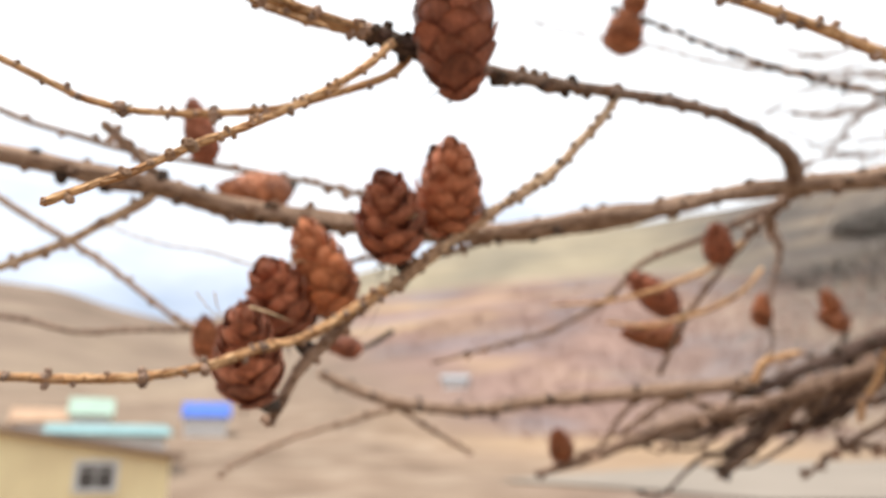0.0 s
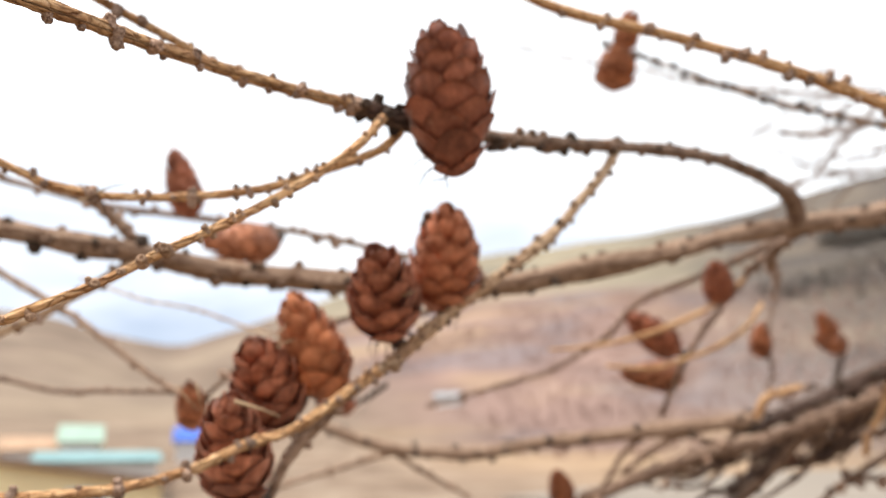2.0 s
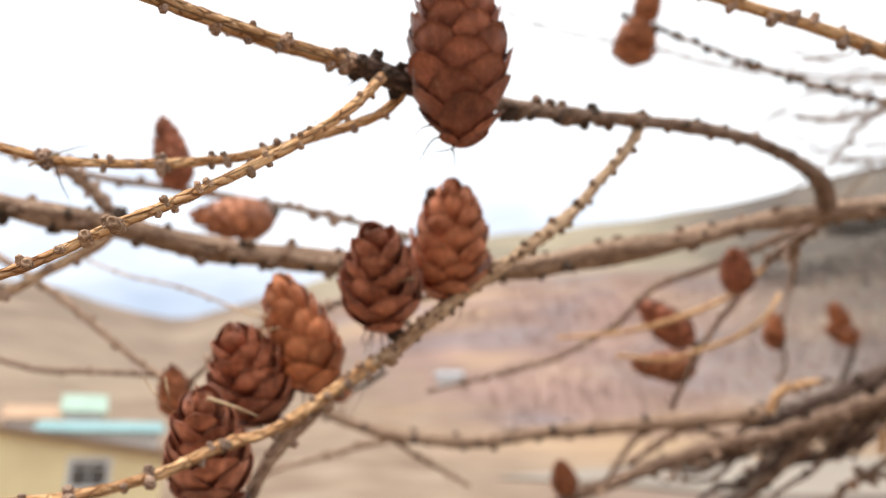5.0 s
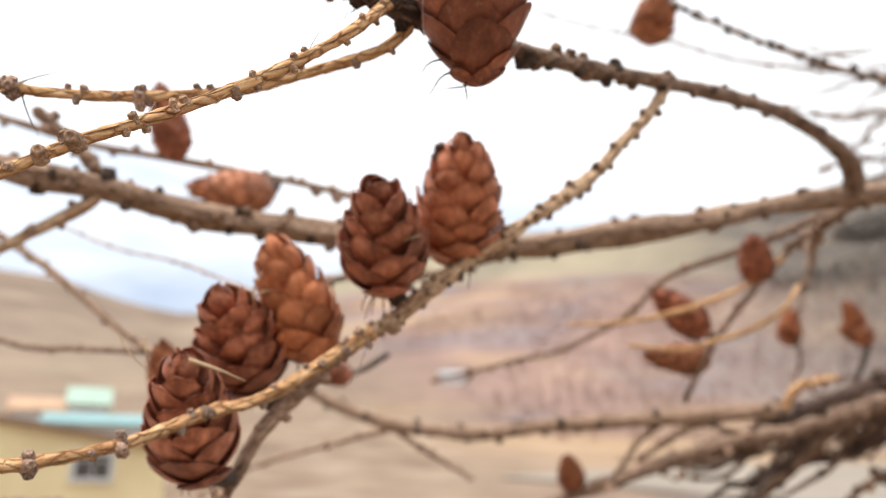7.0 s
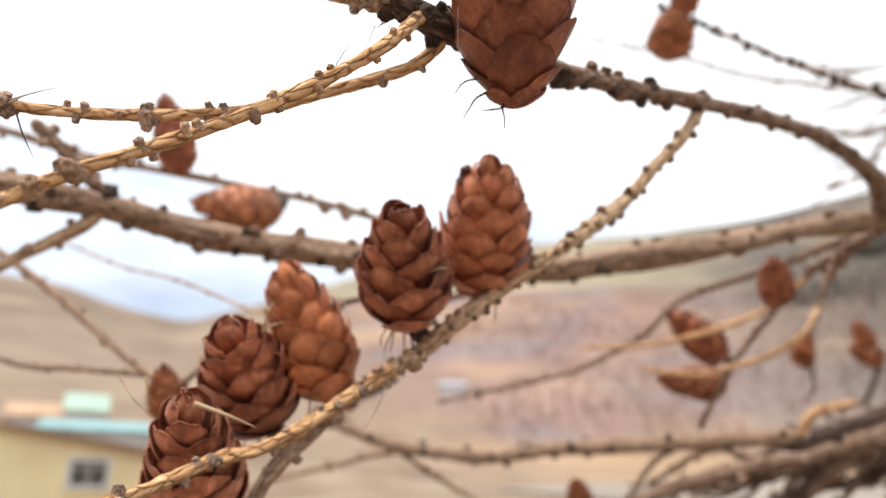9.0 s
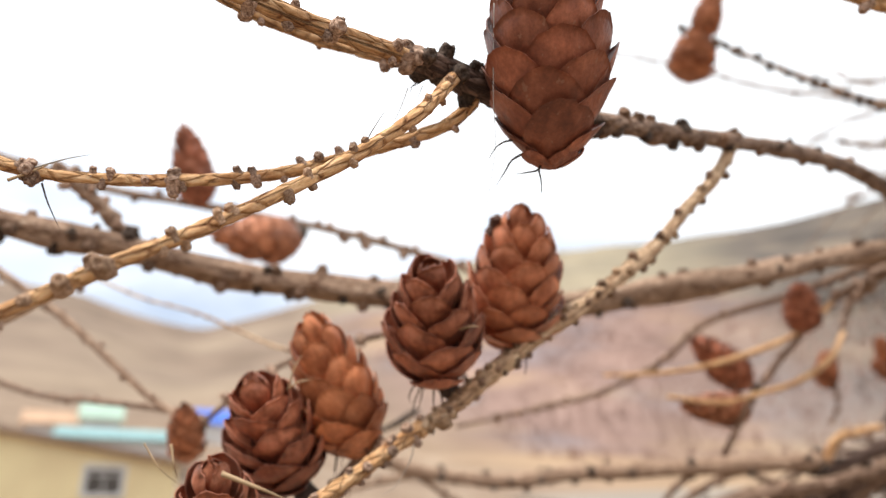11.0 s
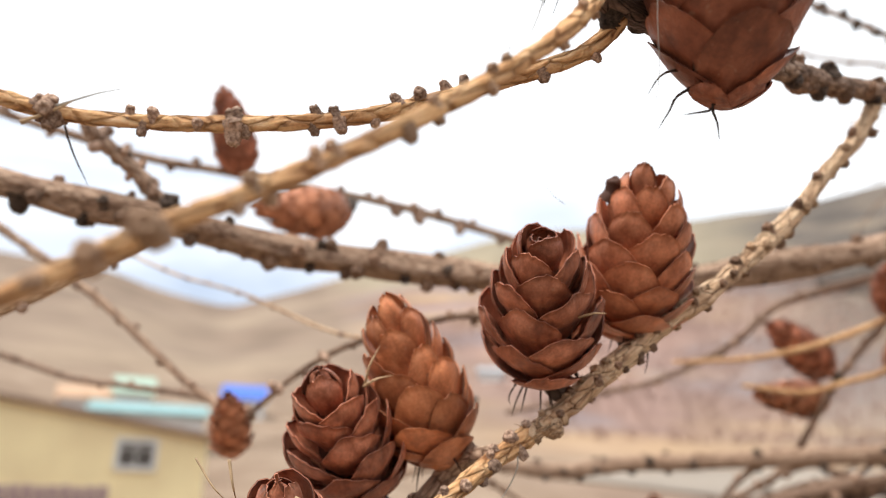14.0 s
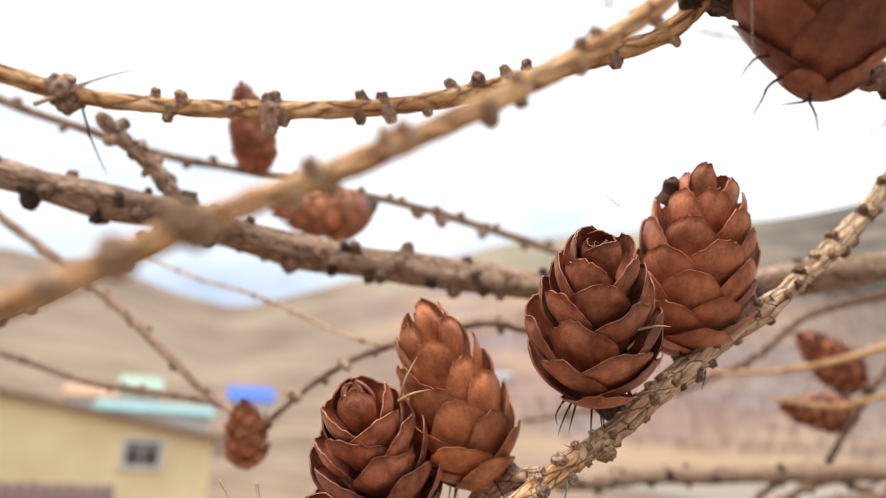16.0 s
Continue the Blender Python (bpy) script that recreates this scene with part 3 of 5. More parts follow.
# ---- the larch ----
TRUNK = Vector((1.65, 0.95, 0.0))
larch = tagged(new("larch_tree"), "leafless larch with knobbly twigs and old cones", "tree")
larch.location = TRUNK
data, _ = tube("trunk", [TRUNK + Vector(p) for p in ((0, 0, -0.1), (0.02, 0.01, 0.5), (0.0, 0.03, 1.2), (0.03, 0.05, 2.2), (0.05, 0.04, 3.6))], [(0, 0.12), (0.15, 0.09), (1, 0.03)], 0.04, 20, 0.12)
part("trunk", data, BARK_GREY, larch, "grey-brown scaly trunk").matrix_parent_inverse = Matrix.Translation(-TRUNK)


def twig(name, points, radii, mat, spurs=0.3, size=0.075, to_trunk=None, step=None, sides=12, rough=0.12, spur_mat=None, seed=1, label="", start=0.0, pairs=0.3, marks="", ring=0.0, squat=1.0):
    """A twig in plan units, with its short shoots at about every `spurs` units as pieces of their own."""
    pts = [place(p) for p in points]
    own = span = sum((b - a).length for a, b in zip(pts, pts[1:]))
    if to_trunk is not None:
        last = pts[-1]
        goal = TRUNK + Vector((-0.02, 0.03, to_trunk))
        ahead = (last - pts[-2]).normalized()
        for f in (0.03, 0.08, 0.18, 0.36, 0.64, 1.0):
            pts.append((last + ahead * 1.2 * f).lerp(goal, min(1.0, f * f * 0.6 + f * 0.4)))
        span = sum((b - a).length for a, b in zip(pts, pts[1:]))
        radii = [(f * own / span, r) for f, r in radii] + [(1.0, radii[-1][1] * 2.2 + 0.2)]
    young = mat in (BARK_STRAW, BARK_HONEY) and step != 0.08
    data, samples = tube(name, pts, [(f, r * U) for f, r in radii], (step or 0.035) * U, 25 if young else sides, rough, seed * 1.37, ring=ring, cushion=0.15 if young else 0.0)
    ob = part(name, data, mat, larch, label)
    ob.matrix_parent_inverse = Matrix.Translation(-TRUNK)
    rng = random.Random(seed)
    total = samples[-1][3]

    def knob_at(c, out, r, big):
        h, wd = size * U * big * squat * rng.uniform(0.55, 0.95), size * U * big * rng.uniform(0.78, 1.08)
        q = out.to_track_quat("Z", "Y").to_matrix().to_4x4()
        knob = new("spur", rng.choice(SPURS))
        knob.parent = ob
        knob.matrix_basis = Matrix.Translation(c + out * r * 0.80) @ q @ Matrix.Diagonal((wd, wd, h, 1)) @ pose(0, 0, 0, rng.uniform(-16, 16), rng.uniform(-16, 16), rng.uniform(0, 360))
        if spur_mat:
            knob.material_slots[0].link = "OBJECT"
            knob.material_slots[0].material = rng.choice(spur_mat) if isinstance(spur_mat, tuple) else spur_mat

    # marks: share of the length and side (up, down, front; capitals are larger, g hangs and is the largest)
    for mark in marks.split():
        at_s, key = float(mark[:-1]) * total * own / span, mark[-1]
        c, w, r, _ = min(samples, key=lambda q: abs(q[3] - at_s))
        want = {"u": Vector((0, -0.25, 1)), "d": Vector((0, -0.25, -1)), "f": Vector((0, -1, 0.1)), "g": Vector((0.5, -0.3, -1))}[key.lower()] + Vector([rng.uniform(-0.3, 0.3) for _ in range(3)])
        want = BASE.to_3x3() @ want
        knob_at(c, (want - w * want.dot(w)).normalized(), r, 1.6 if key == "g" else 1.28 if key.isupper() else 0.9)
    if not spurs:
        return ob

    s, angle = (0.12 + start * total / U) * U, rng.uniform(0, 6.28)
    k = 0
    while s < total * own / span - 0.05 * U:
        while k < len(samples) - 2 and samples[k][3] < s:
            k += 1
        c, w, r, _ = samples[k]
        for extra in range(2 if rng.random() < pairs else 1):
            angle += 2.4 + rng.uniform(-0.5, 0.5)
            side = w.orthogonal().normalized()
            up = w.cross(side)
            out = (side * math.cos(angle) + up * math.sin(angle) + w * rng.uniform(-0.25, 0.25)).normalized()
            knob_at(c, out, r, rng.uniform(0.7, 1.25))
        s += spurs * U * rng.uniform(0.45, 1.55)
    return ob


# the grey limb that crosses behind, and the bough that arches from it to the foremost cone
twig("branch", [(-6.44, 9.38, 1.35), (-5.46, 9.60, 1.16), (-5.00, 9.70, 1.07), (-4.38, 9.90, 0.93), (-3.69, 10.15, 0.82), (-2.89, 10.83, 0.57), (-2.10, 11.10, 0.47), (-1.31, 11.40, 0.38), (-0.23, 11.80, 0.28), (1.18, 12.20, 0.28), (2.38, 12.70, 0.49), (3.76, 13.20, 0.69), (5.11, 13.60, 0.99), (6.40, 13.90, 1.17), (7.83, 14.40, 1.31), (10.23, 15.20, 1.63)],
     [(0, 0.122), (0.3, 0.132), (0.6, 0.145), (0.8, 0.155), (1, 0.17)], BARK_GREY, 0.27, 0.112, to_trunk=1.72, sides=20, rough=0.42, spur_mat=(SPUR_BROWN, SPUR_BROWN, SPUR_DARK), seed=3, label="grey-brown knobbly limb", marks="0.095D 0.108u 0.122d 0.151d 0.160U 0.217D 0.240d 0.245u 0.266D 0.279U 0.293d 0.308D 0.316f 0.325d 0.335d 0.076u 0.132f 0.189u 0.359u 0.387d 0.415u 0.444d 0.478d 0.507d 0.537u 0.584u 0.609f 0.648u 0.679d 0.717U 0.747d", ring=0.14)
twig("branch", [(6.40, 13.90, 1.17), (6.11, 13.50, 1.58), (5.51, 12.80, 1.78), (4.40, 11.75, 2.00), (3.26, 10.80, 2.06), (2.22, 9.75, 1.98), (1.46, 9.00, 1.92), (0.77, 8.20, 1.84), (0.20, 7.50, 1.81), (-0.22, 7.00, 1.81)],
     [(0, 0.15), (0.2, 0.10), (0.6, 0.076), (1, 0.064)], BARK_BROWN, 0, 0.100, sides=14, rough=0.2, spur_mat=(SPUR_BROWN, SPUR_DARK, SPUR_BROWN), seed=5, label="arching grey-brown bough", marks="0.066u 0.167d 0.203u 0.278d 0.334U 0.385d 0.451d 0.487u 0.570d 0.624U 0.660f 0.694D 0.727U 0.757d 0.774D 0.795d 0.805u 0.841d 0.876D 0.64d 0.71d 0.83u 0.86D 0.78u 0.24f 0.31f 0.42u 0.53f 0.735D 0.91D 0.93u", ring=0.08, squat=0.8)
twig("node", [(0.0, 7.2, 1.80), (-0.25, 6.97, 1.81), (-0.56, 6.70, 1.87), (-0.76, 6.545, 1.892)], [(0, 0.085), (0.5, 0.092), (0.8, 0.072), (1, 0.035)], BARK_DARK, 0.075, 0.10, sides=16, rough=0.32, spur_mat=SPUR_DARK, seed=6, label="blackened knotty twig joint")
twig("twig", [(-0.50, 6.75, 1.862), (-0.66, 6.62, 1.883), (-1.18, 6.20, 1.95), (-1.70, 5.55, 2.01), (-1.97, 4.95, 2.02), (-2.13, 4.50, 2.01), (-2.26, 4.10, 1.99), (-2.36, 3.9, 1.98)], [(0, 0.050), (0.5, 0.045), (1, 0.042)], BARK_HONEY, 0, 0.064, seed=7, label="straw-coloured young twig", marks="0.066d 0.084u 0.102d 0.191u 0.204F 0.216d 0.270u 0.283d 0.342d 0.453d 0.458u 0.533d 0.571F 0.648D 0.666U 0.720d 0.80d 0.86u 0.93d 0.06F 0.075U 0.07D 0.095f")
twig("twig", [(-0.500, 6.78, 1.865), (-0.813, 6.98, 1.975), (-1.056, 7.12, 2.065), (-1.293, 7.18, 2.139), (-1.496, 7.08, 2.187), (-1.599, 6.96, 2.199), (-1.883, 6.78, 2.313), (-2.106, 6.65, 2.439), (-2.357, 6.50, 2.564), (-2.62, 6.33, 2.70), (-2.90, 6.15, 2.83)], [(0, 0.040), (1, 0.034)], BARK_HONEY, 0.2, 0.062, seed=8, label="straw-coloured young twig")
K_TWIG = [(-0.29, 6.95, 1.75), (-0.45, 6.92, 1.59), (-0.67, 6.90, 1.49), (-0.89, 6.88, 1.42), (-1.24, 6.83, 1.30), (-1.57, 6.75, 1.22), (-1.99, 6.68, 1.18), (-2.40, 6.65, 1.18), (-2.73, 6.57, 1.20), (-3.08, 6.50, 1.29), (-3.26, 6.45, 1.38), (-3.77, 6.30, 1.63)]
twig("twig", K_TWIG, [(0, 0.039), (0.4, 0.035), (1, 0.034)], BARK_STRAW, 0, 0.056, seed=9, label="straw-coloured young twig", marks="0.061d 0.125d 0.217u 0.240u 0.275U 0.302u 0.334d 0.372d 0.378u 0.399u 0.404d 0.481d 0.492D 0.492U 0.531f 0.586u 0.596d 0.612u 0.690D 0.697F 0.697U 0.706u 0.704d 0.789f 0.822u 0.87d 0.93u", step=0.02, sides=16, rough=0.16)
L_TWIG = [(-0.34, 6.92, 1.83), (-0.43, 6.70, 1.80), (-0.543, 6.38, 1.595), (-0.732, 6.14, 1.385), (-1.046, 5.89, 1.142), (-1.422, 5.54, 0.885), (-1.740, 5.29, 0.709), (-2.048, 5.18, 0.540), (-2.364, 5.07, 0.406), (-2.508, 5.04, 0.350), (-2.639, 5.02, 0.292)]
twig("twig", L_TWIG, [(0, 0.038), (0.4, 0.031), (1, 0.028)], BARK_STRAW, 0, 0.049, seed=10, spur_mat=SPUR_WARM, label="straw-coloured young twig", marks="0.114f 0.142d 0.194u 0.252d 0.329u 0.354u 0.361d 0.428d 0.428u 0.470d 0.549u 0.567f 0.611d 0.623u 0.642d 0.707F 0.712U 0.749F 0.792f 0.837F 0.840u 0.949D 0.991f", step=0.02, sides=16, rough=0.16)
# the twig that bears the row of cones
row_twig = twig("twig", [(2.21, 9.72, 1.97), (1.96, 9.50, 1.60), (1.67, 9.35, 1.31), (1.41, 9.18, 1.01), (1.00, 8.85, 0.70), (0.61, 8.50, 0.45), (0.20, 8.30, 0.17), (-0.13, 8.15, -0.08), (-0.40, 8.05, -0.30), (-0.62, 7.93, -0.44)],
     [(0, 0.058), (0.6, 0.060), (0.9, 0.061), (1, 0.056)], BARK_TAN, 0, 0.060, sides=18, rough=0.30, seed=12, step=0.02, marks="0.05D 0.100D 0.13U 0.170U 0.179D 0.22d 0.25U 0.289D 0.327F 0.335U 0.38D 0.418D 0.428U 0.468F 0.49U 0.522D 0.546U 0.575f 0.607f 0.647d 0.652u 0.667f 0.697u 0.707d 0.745f 0.770u 0.790d 0.818d 0.825f 0.836u 0.866f 0.886d 0.880u 0.905u 0.937d 0.940f 0.962u 0.955g 0.855U 0.735u 0.76d", ring=0.10, squat=0.9, spur_mat=(SPUR_BROWN, SPUR_BROWN, SPUR_TAN), label="tan knobbly twig carrying a row of cones")
twig("twig", [(-0.56, 7.96, -0.40), (-0.76, 7.85, -0.52), (-1.17, 7.50, -0.77), (-1.41, 7.25, -0.87), (-1.67, 7.07, -0.91), (-2.03, 6.65, -1.01), (-2.49, 6.30, -1.05), (-2.93, 6.08, -1.03), (-3.41, 5.90, -0.98), (-3.74, 5.75, -0.91)],
     [(0, 0.056), (0.4, 0.042), (1, 0.033)], BARK_STRAW, 0, 0.057, seed=13, label="straw-coloured young twig", marks="0.010u 0.037D 0.042U 0.071u 0.085u 0.090F 0.110d 0.144F 0.161d 0.172u 0.197d 0.250u 0.277d 0.378F 0.404u 0.428D 0.527D 0.532F 0.527U 0.569d 0.574f 0.656D 0.656F 0.656U 0.72u 0.78d 0.83U 0.83D 0.90f 0.95D", step=0.02, sides=16, rough=0.2, ring=0.1)
twig("twig", [(-0.72, 7.90, -0.52), (-1.02, 8.36, -0.74), (-1.26, 8.30, -1.00), (-1.53, 8.20, -1.28), (-1.76, 8.10, -1.69), (-1.85, 8.05, -1.87)], [(0, 0.055), (0.5, 0.068), (1, 0.055)], BARK_GREY, 0.22, 0.085, rough=0.25, seed=14, label="grey stub of a side twig")
# twigs behind
twig("twig", [(-7.55, 12.30, 2.43), (-6.84, 12.60, 2.11), (-6.12, 12.80, 1.90), (-5.25, 13.10, 1.65), (-4.28, 13.50, 1.52), (-3.08, 13.90, 1.33), (-2.13, 14.30, 1.17), (-0.93, 14.80, 0.87), (-0.03, 14.4, 0.61), (0.9, 12.4, 0.33)], [(0, 0.05), (1, 0.065)], BARK_GREY, 0, 0.12, step=0.06, sides=10, seed=15, marks="0.08u 0.13d 0.18u 0.22u 0.272d 0.300u 0.340f 0.400u 0.430d 0.481u 0.519u 0.536u 0.559D 0.586u 0.594D 0.620u 0.657D 0.673u 0.72d 0.75u")
twig("twig", [(-3.77, 10.15, 0.92), (-3.99, 10.10, 1.22), (-4.16, 10.00, 1.39), (-4.32, 9.95, 1.55), (-4.42, 9.93, 1.66)], [(0, 0.075), (1, 0.055)], BARK_GREY, 0.16, 0.10, rough=0.25, seed=16, ring=0.2)
twig("twig", [(-3.74, 10.14, 0.86), (-3.92, 10.05, 0.62), (-4.44, 9.90, 0.31), (-4.68, 9.80, 0.15), (-5.07, 9.60, -0.05), (-5.5, 9.4, -0.25)], [(0, 0.07), (1, 0.05)], BARK_TAN, 0.3, 0.09, seed=17)
twig("branch", [(3.72, 17.20, 5.44), (4.61, 17.51, 5.22), (6.39, 17.93, 4.70), (7.93, 17.93, 4.18), (9.09, 17.93, 3.89), (10.90, 17.93, 3.47)], [(0, 0.045), (1, 0.08)], BARK_GREY, 0.28, 0.12, to_trunk=1.78, step=0.07, sides=10, spur_mat=SPUR_DARK, seed=18)
twig("branch", [(0.30, 8.00, 3.69), (0.62, 8.00, 3.44), (0.92, 8.00, 3.245), (1.22, 8.00, 3.11), (1.60, 8.00, 2.995), (2.00, 8.00, 2.90), (2.40, 8.00, 2.80), (2.80, 8.00, 2.675), (3.20, 8.00, 2.557), (3.60, 8.00, 2.425), (4.00, 8.02, 2.28), (4.50, 8.06, 2.10), (5.10, 8.15, 1.90)], [(0, 0.046), (1, 0.064)], BARK_STRAW, 0, 0.074, to_trunk=1.66, seed=19, marks="0.03u 0.07d 0.11u 0.222d 0.299D 0.312u 0.386F 0.395u 0.416d 0.485U 0.477D 0.542d 0.552D 0.580F 0.585u 0.615U 0.671u 0.676D 0.716D 0.753U 0.749f 0.788U 0.818d 0.853u 0.888D 0.913U 0.957d", label="straw-coloured young twig")
twig("twig", [(6.7, 14.0, 1.12), (6.93, 16.05, 0.93), (6.02, 17.12, 0.33), (4.79, 18.19, -0.30), (4.19, 18.62, -1.01), (3.81, 19.05, -1.42), (2.72, 19.26, -2.04), (1.47, 19.47, -2.42), (-0.33, 19.90, -2.97)], [(0, 0.09), (1, 0.05)], BARK_BROWN, 0.6, 0.11, step=0.08, sides=9, seed=20)
twig("twig", [(6.45, 13.95, 1.05), (6.39, 15.0, 0.72), (6.75, 17.05, 0.24), (6.13, 17.38, -0.68), (5.57, 17.49, -1.50), (5.21, 17.60, -2.32), (4.97, 17.71, -2.93)], [(0, 0.08), (1, 0.06)], BARK_BROWN, 0.45, 0.11, step=0.08, sides=9, seed=21)
twig("twig", [(2.26, 16.27, -1.20), (3.35, 16.27, -1.12), (4.26, 16.27, -0.94), (5.15, 16.27, -0.63), (5.91, 16.49, -0.30), (6.66, 16.82, 0.22)], [(0, 0.03), (0.5, 0.06), (1, 0.05)], BARK_STRAW, 0, step=0.08, sides=9, seed=22, label="pale straw-coloured shoot")
twig("twig", [(3.46, 16.43, -1.57), (4.47, 16.43, -1.65), (5.19, 16.43, -1.45), (5.81, 16.43, -1.24), (6.72, 17.09, -0.89), (7.73, 18.59, -0.47)], [(0, 0.04), (0.5, 0.06), (1, 0.05)], BARK_STRAW, 0, step=0.08, sides=9, seed=23, label="pale straw-coloured shoot")
twig("twig", [(6.35, 13.95, 1.05), (6.80, 16.0, 0.5), (10.12, 23.05, -0.08), (10.10, 23.75, -1.67), (10.20, 23.75, -2.92), (9.98, 23.75, -3.39)], [(0, 0.07), (1, 0.04)], BARK_BROWN, 0.3, 0.11, step=0.08, sides=9, seed=24)
twig("twig", [(-3.42, 11.40, -1.30), (-2.95, 11.50, -0.86), (-2.52, 11.60, -0.56), (-2.07, 11.70, -0.38), (-1.14, 12.00, -0.14), (-0.52, 12.20, -0.20), (0.9, 12.2, 0.18)], [(0, 0.03), (1, 0.05)], BARK_BROWN, 0.26, 0.09, step=0.06, sides=9, spur_mat=SPUR, seed=25)
twig("twig", [(-8.36, 14.00, 1.10), (-7.49, 13.80, 0.60), (-5.98, 13.20, -0.14), (-4.84, 12.60, -0.80), (-4.19, 12.20, -1.13), (-3.40, 11.55, -1.29)], [(0, 0.07), (1, 0.04)], BARK_GREY, 0.45, 0.08, step=0.08, sides=9, seed=26)
twig("twig", [(-9.90, 16.00, -1.31), (-8.50, 15.50, -1.42), (-7.18, 15.00, -1.62), (-5.91, 14.00, -1.48), (-3.96, 12.50, -1.31), (-3.3, 11.5, -1.22)], [(0, 0.06), (1, 0.035)], BARK_BROWN, 0.45, 0.06, step=0.08, sides=9, seed=27)
twig("twig", [(-6.73, 15.00, 0.52), (-5.23, 14.00, 0.12), (-3.93, 13.00, -0.05), (-2.72, 12.20, -0.36), (-2.1, 11.72, -0.40)], [(0, 0.02), (1, 0.02)], BARK_TAN, 0.45, 0.045, step=0.08, sides=9, seed=28)
# the lower boughs, farther back
twig("branch", [(-3.28, 20.00, -3.22), (-1.93, 20.00, -3.80), (-0.72, 20.00, -4.09), (0.89, 20.00, -4.20), (2.23, 20.00, -4.00), (4.24, 20.00, -3.83), (6.25, 20.00, -3.66), (8.05, 20.00, -3.50)], [(0, 0.12), (0.5, 0.17), (1, 0.22)], BARK_GREY, 0.5, 0.16, step=0.1, sides=10, rough=0.2, spur_mat=SPUR_DARK, seed=30)
twig("branch", [(2.48, 21.00, -6.18), (4.15, 21.00, -5.67), (5.38, 21.00, -5.16), (7.22, 21.00, -4.58), (8.60, 21.00, -4.30), (10.14, 21.00, -3.79), (12.12, 21.00, -3.13), (15.17, 21.30, -2.44)], [(0, 0.10), (0.3, 0.17), (1, 0.24)], BARK_BROWN, 0.55, 0.16, to_trunk=1.55, step=0.1, sides=10, rough=0.2, seed=31)
twig("branch", [(7.62, 20.05, -3.76), (8.18, 20.00, -3.71), (9.07, 20.00, -3.29), (9.80, 20.00, -3.01), (10.83, 20.00, -2.59), (12.02, 20.00, -2.16), (14.60, 20.50, -1.58)], [(0, 0.13), (0.35, 0.20), (0.6, 0.30), (1, 0.40)], BARK_DARK, 0.5, 0.2, to_trunk=1.60, step=0.1, sides=12, rough=0.3, seed=32, spur_mat=SPUR_DARK, label="blackened rough limb")
twig("twig", [(7.68, 21.50, -6.41), (8.79, 21.50, -5.50), (9.42, 21.30, -4.68), (10.03, 21.10, -4.03), (10.76, 21.00, -3.64)], [(0, 0.14), (1, 0.22)], BARK_BROWN, 0.5, 0.16, step=0.1, sides=10, rough=0.2, seed=37, spur_mat=SPUR_DARK)
twig("branch", [(10.27, 22.00, -6.60), (11.25, 22.00, -5.83), (12.23, 22.00, -5.23), (13.20, 22.00, -4.74), (15.81, 22.00, -3.81)], [(0, 0.07), (1, 0.16)], BARK_BROWN, 0.4, 0.2, to_trunk=1.52, step=0.1, sides=9, rough=0.2, seed=38)
twig("branch", [(11.57, 22.00, -5.75), (12.06, 22.00, -5.65), (12.70, 22.00, -5.77), (13.63, 22.20, -5.91), (14.95, 22.20, -5.13)], [(0, 0.06), (1, 0.12)], BARK_BROWN, 0.35, 0.22, to_trunk=1.50, step=0.1, sides=9, rough=0.2, seed=39)
twig("twig", [(8.04, 20.00, -3.61), (8.30, 19.90, -2.97), (8.76, 19.80, -2.78), (9.34, 19.80, -2.64)], [(0, 0.12), (1, 0.08)], BARK_STRAW, 0.4, 0.14, step=0.1, sides=9, seed=43, label="pale straw-coloured shoot")
twig("twig", [(10.98, 20.20, -4.59), (11.01, 20.10, -3.98), (11.33, 20.00, -3.39), (11.64, 20.00, -2.38)], [(0, 0.08), (1, 0.12)], BARK_STRAW, 0.4, 0.14, step=0.1, sides=9, seed=44, label="pale straw-coloured shoot")
twig("twig", [(3.6, 20.8, -5.6), (4.19, 20.50, -5.29), (4.73, 20.30, -4.38), (5.29, 20.05, -3.75)], [(0, 0.06), (1, 0.08)], BARK_BROWN, 0.5, 0.12, step=0.1, sides=8, seed=33)
twig("twig", [(4.9, 21.2, -5.1), (5.35, 21.00, -4.72), (5.95, 20.50, -4.09), (6.86, 20.20, -3.68), (7.64, 20.02, -3.48)], [(0, 0.07), (1, 0.11)], BARK_BROWN, 0.5, 0.12, step=0.1, sides=8, seed=34)
twig("twig", [(0.85, 21.50, -5.76), (-0.59, 20.40, -4.62), (-1.26, 20.03, -4.0)], [(0, 0.05), (1, 0.07)], BARK_GREY, 0.5, 0.12, step=0.1, sides=8, seed=35)
twig("twig", [(-6.84, 23.00, -6.84), (-4.93, 22.00, -5.65), (-2.54, 21.00, -4.70), (-0.94, 20.05, -4.05)], [(0, 0.05), (1, 0.08)], BARK_GREY, 0.5, 0.12, step=0.1, sides=8, seed=36)
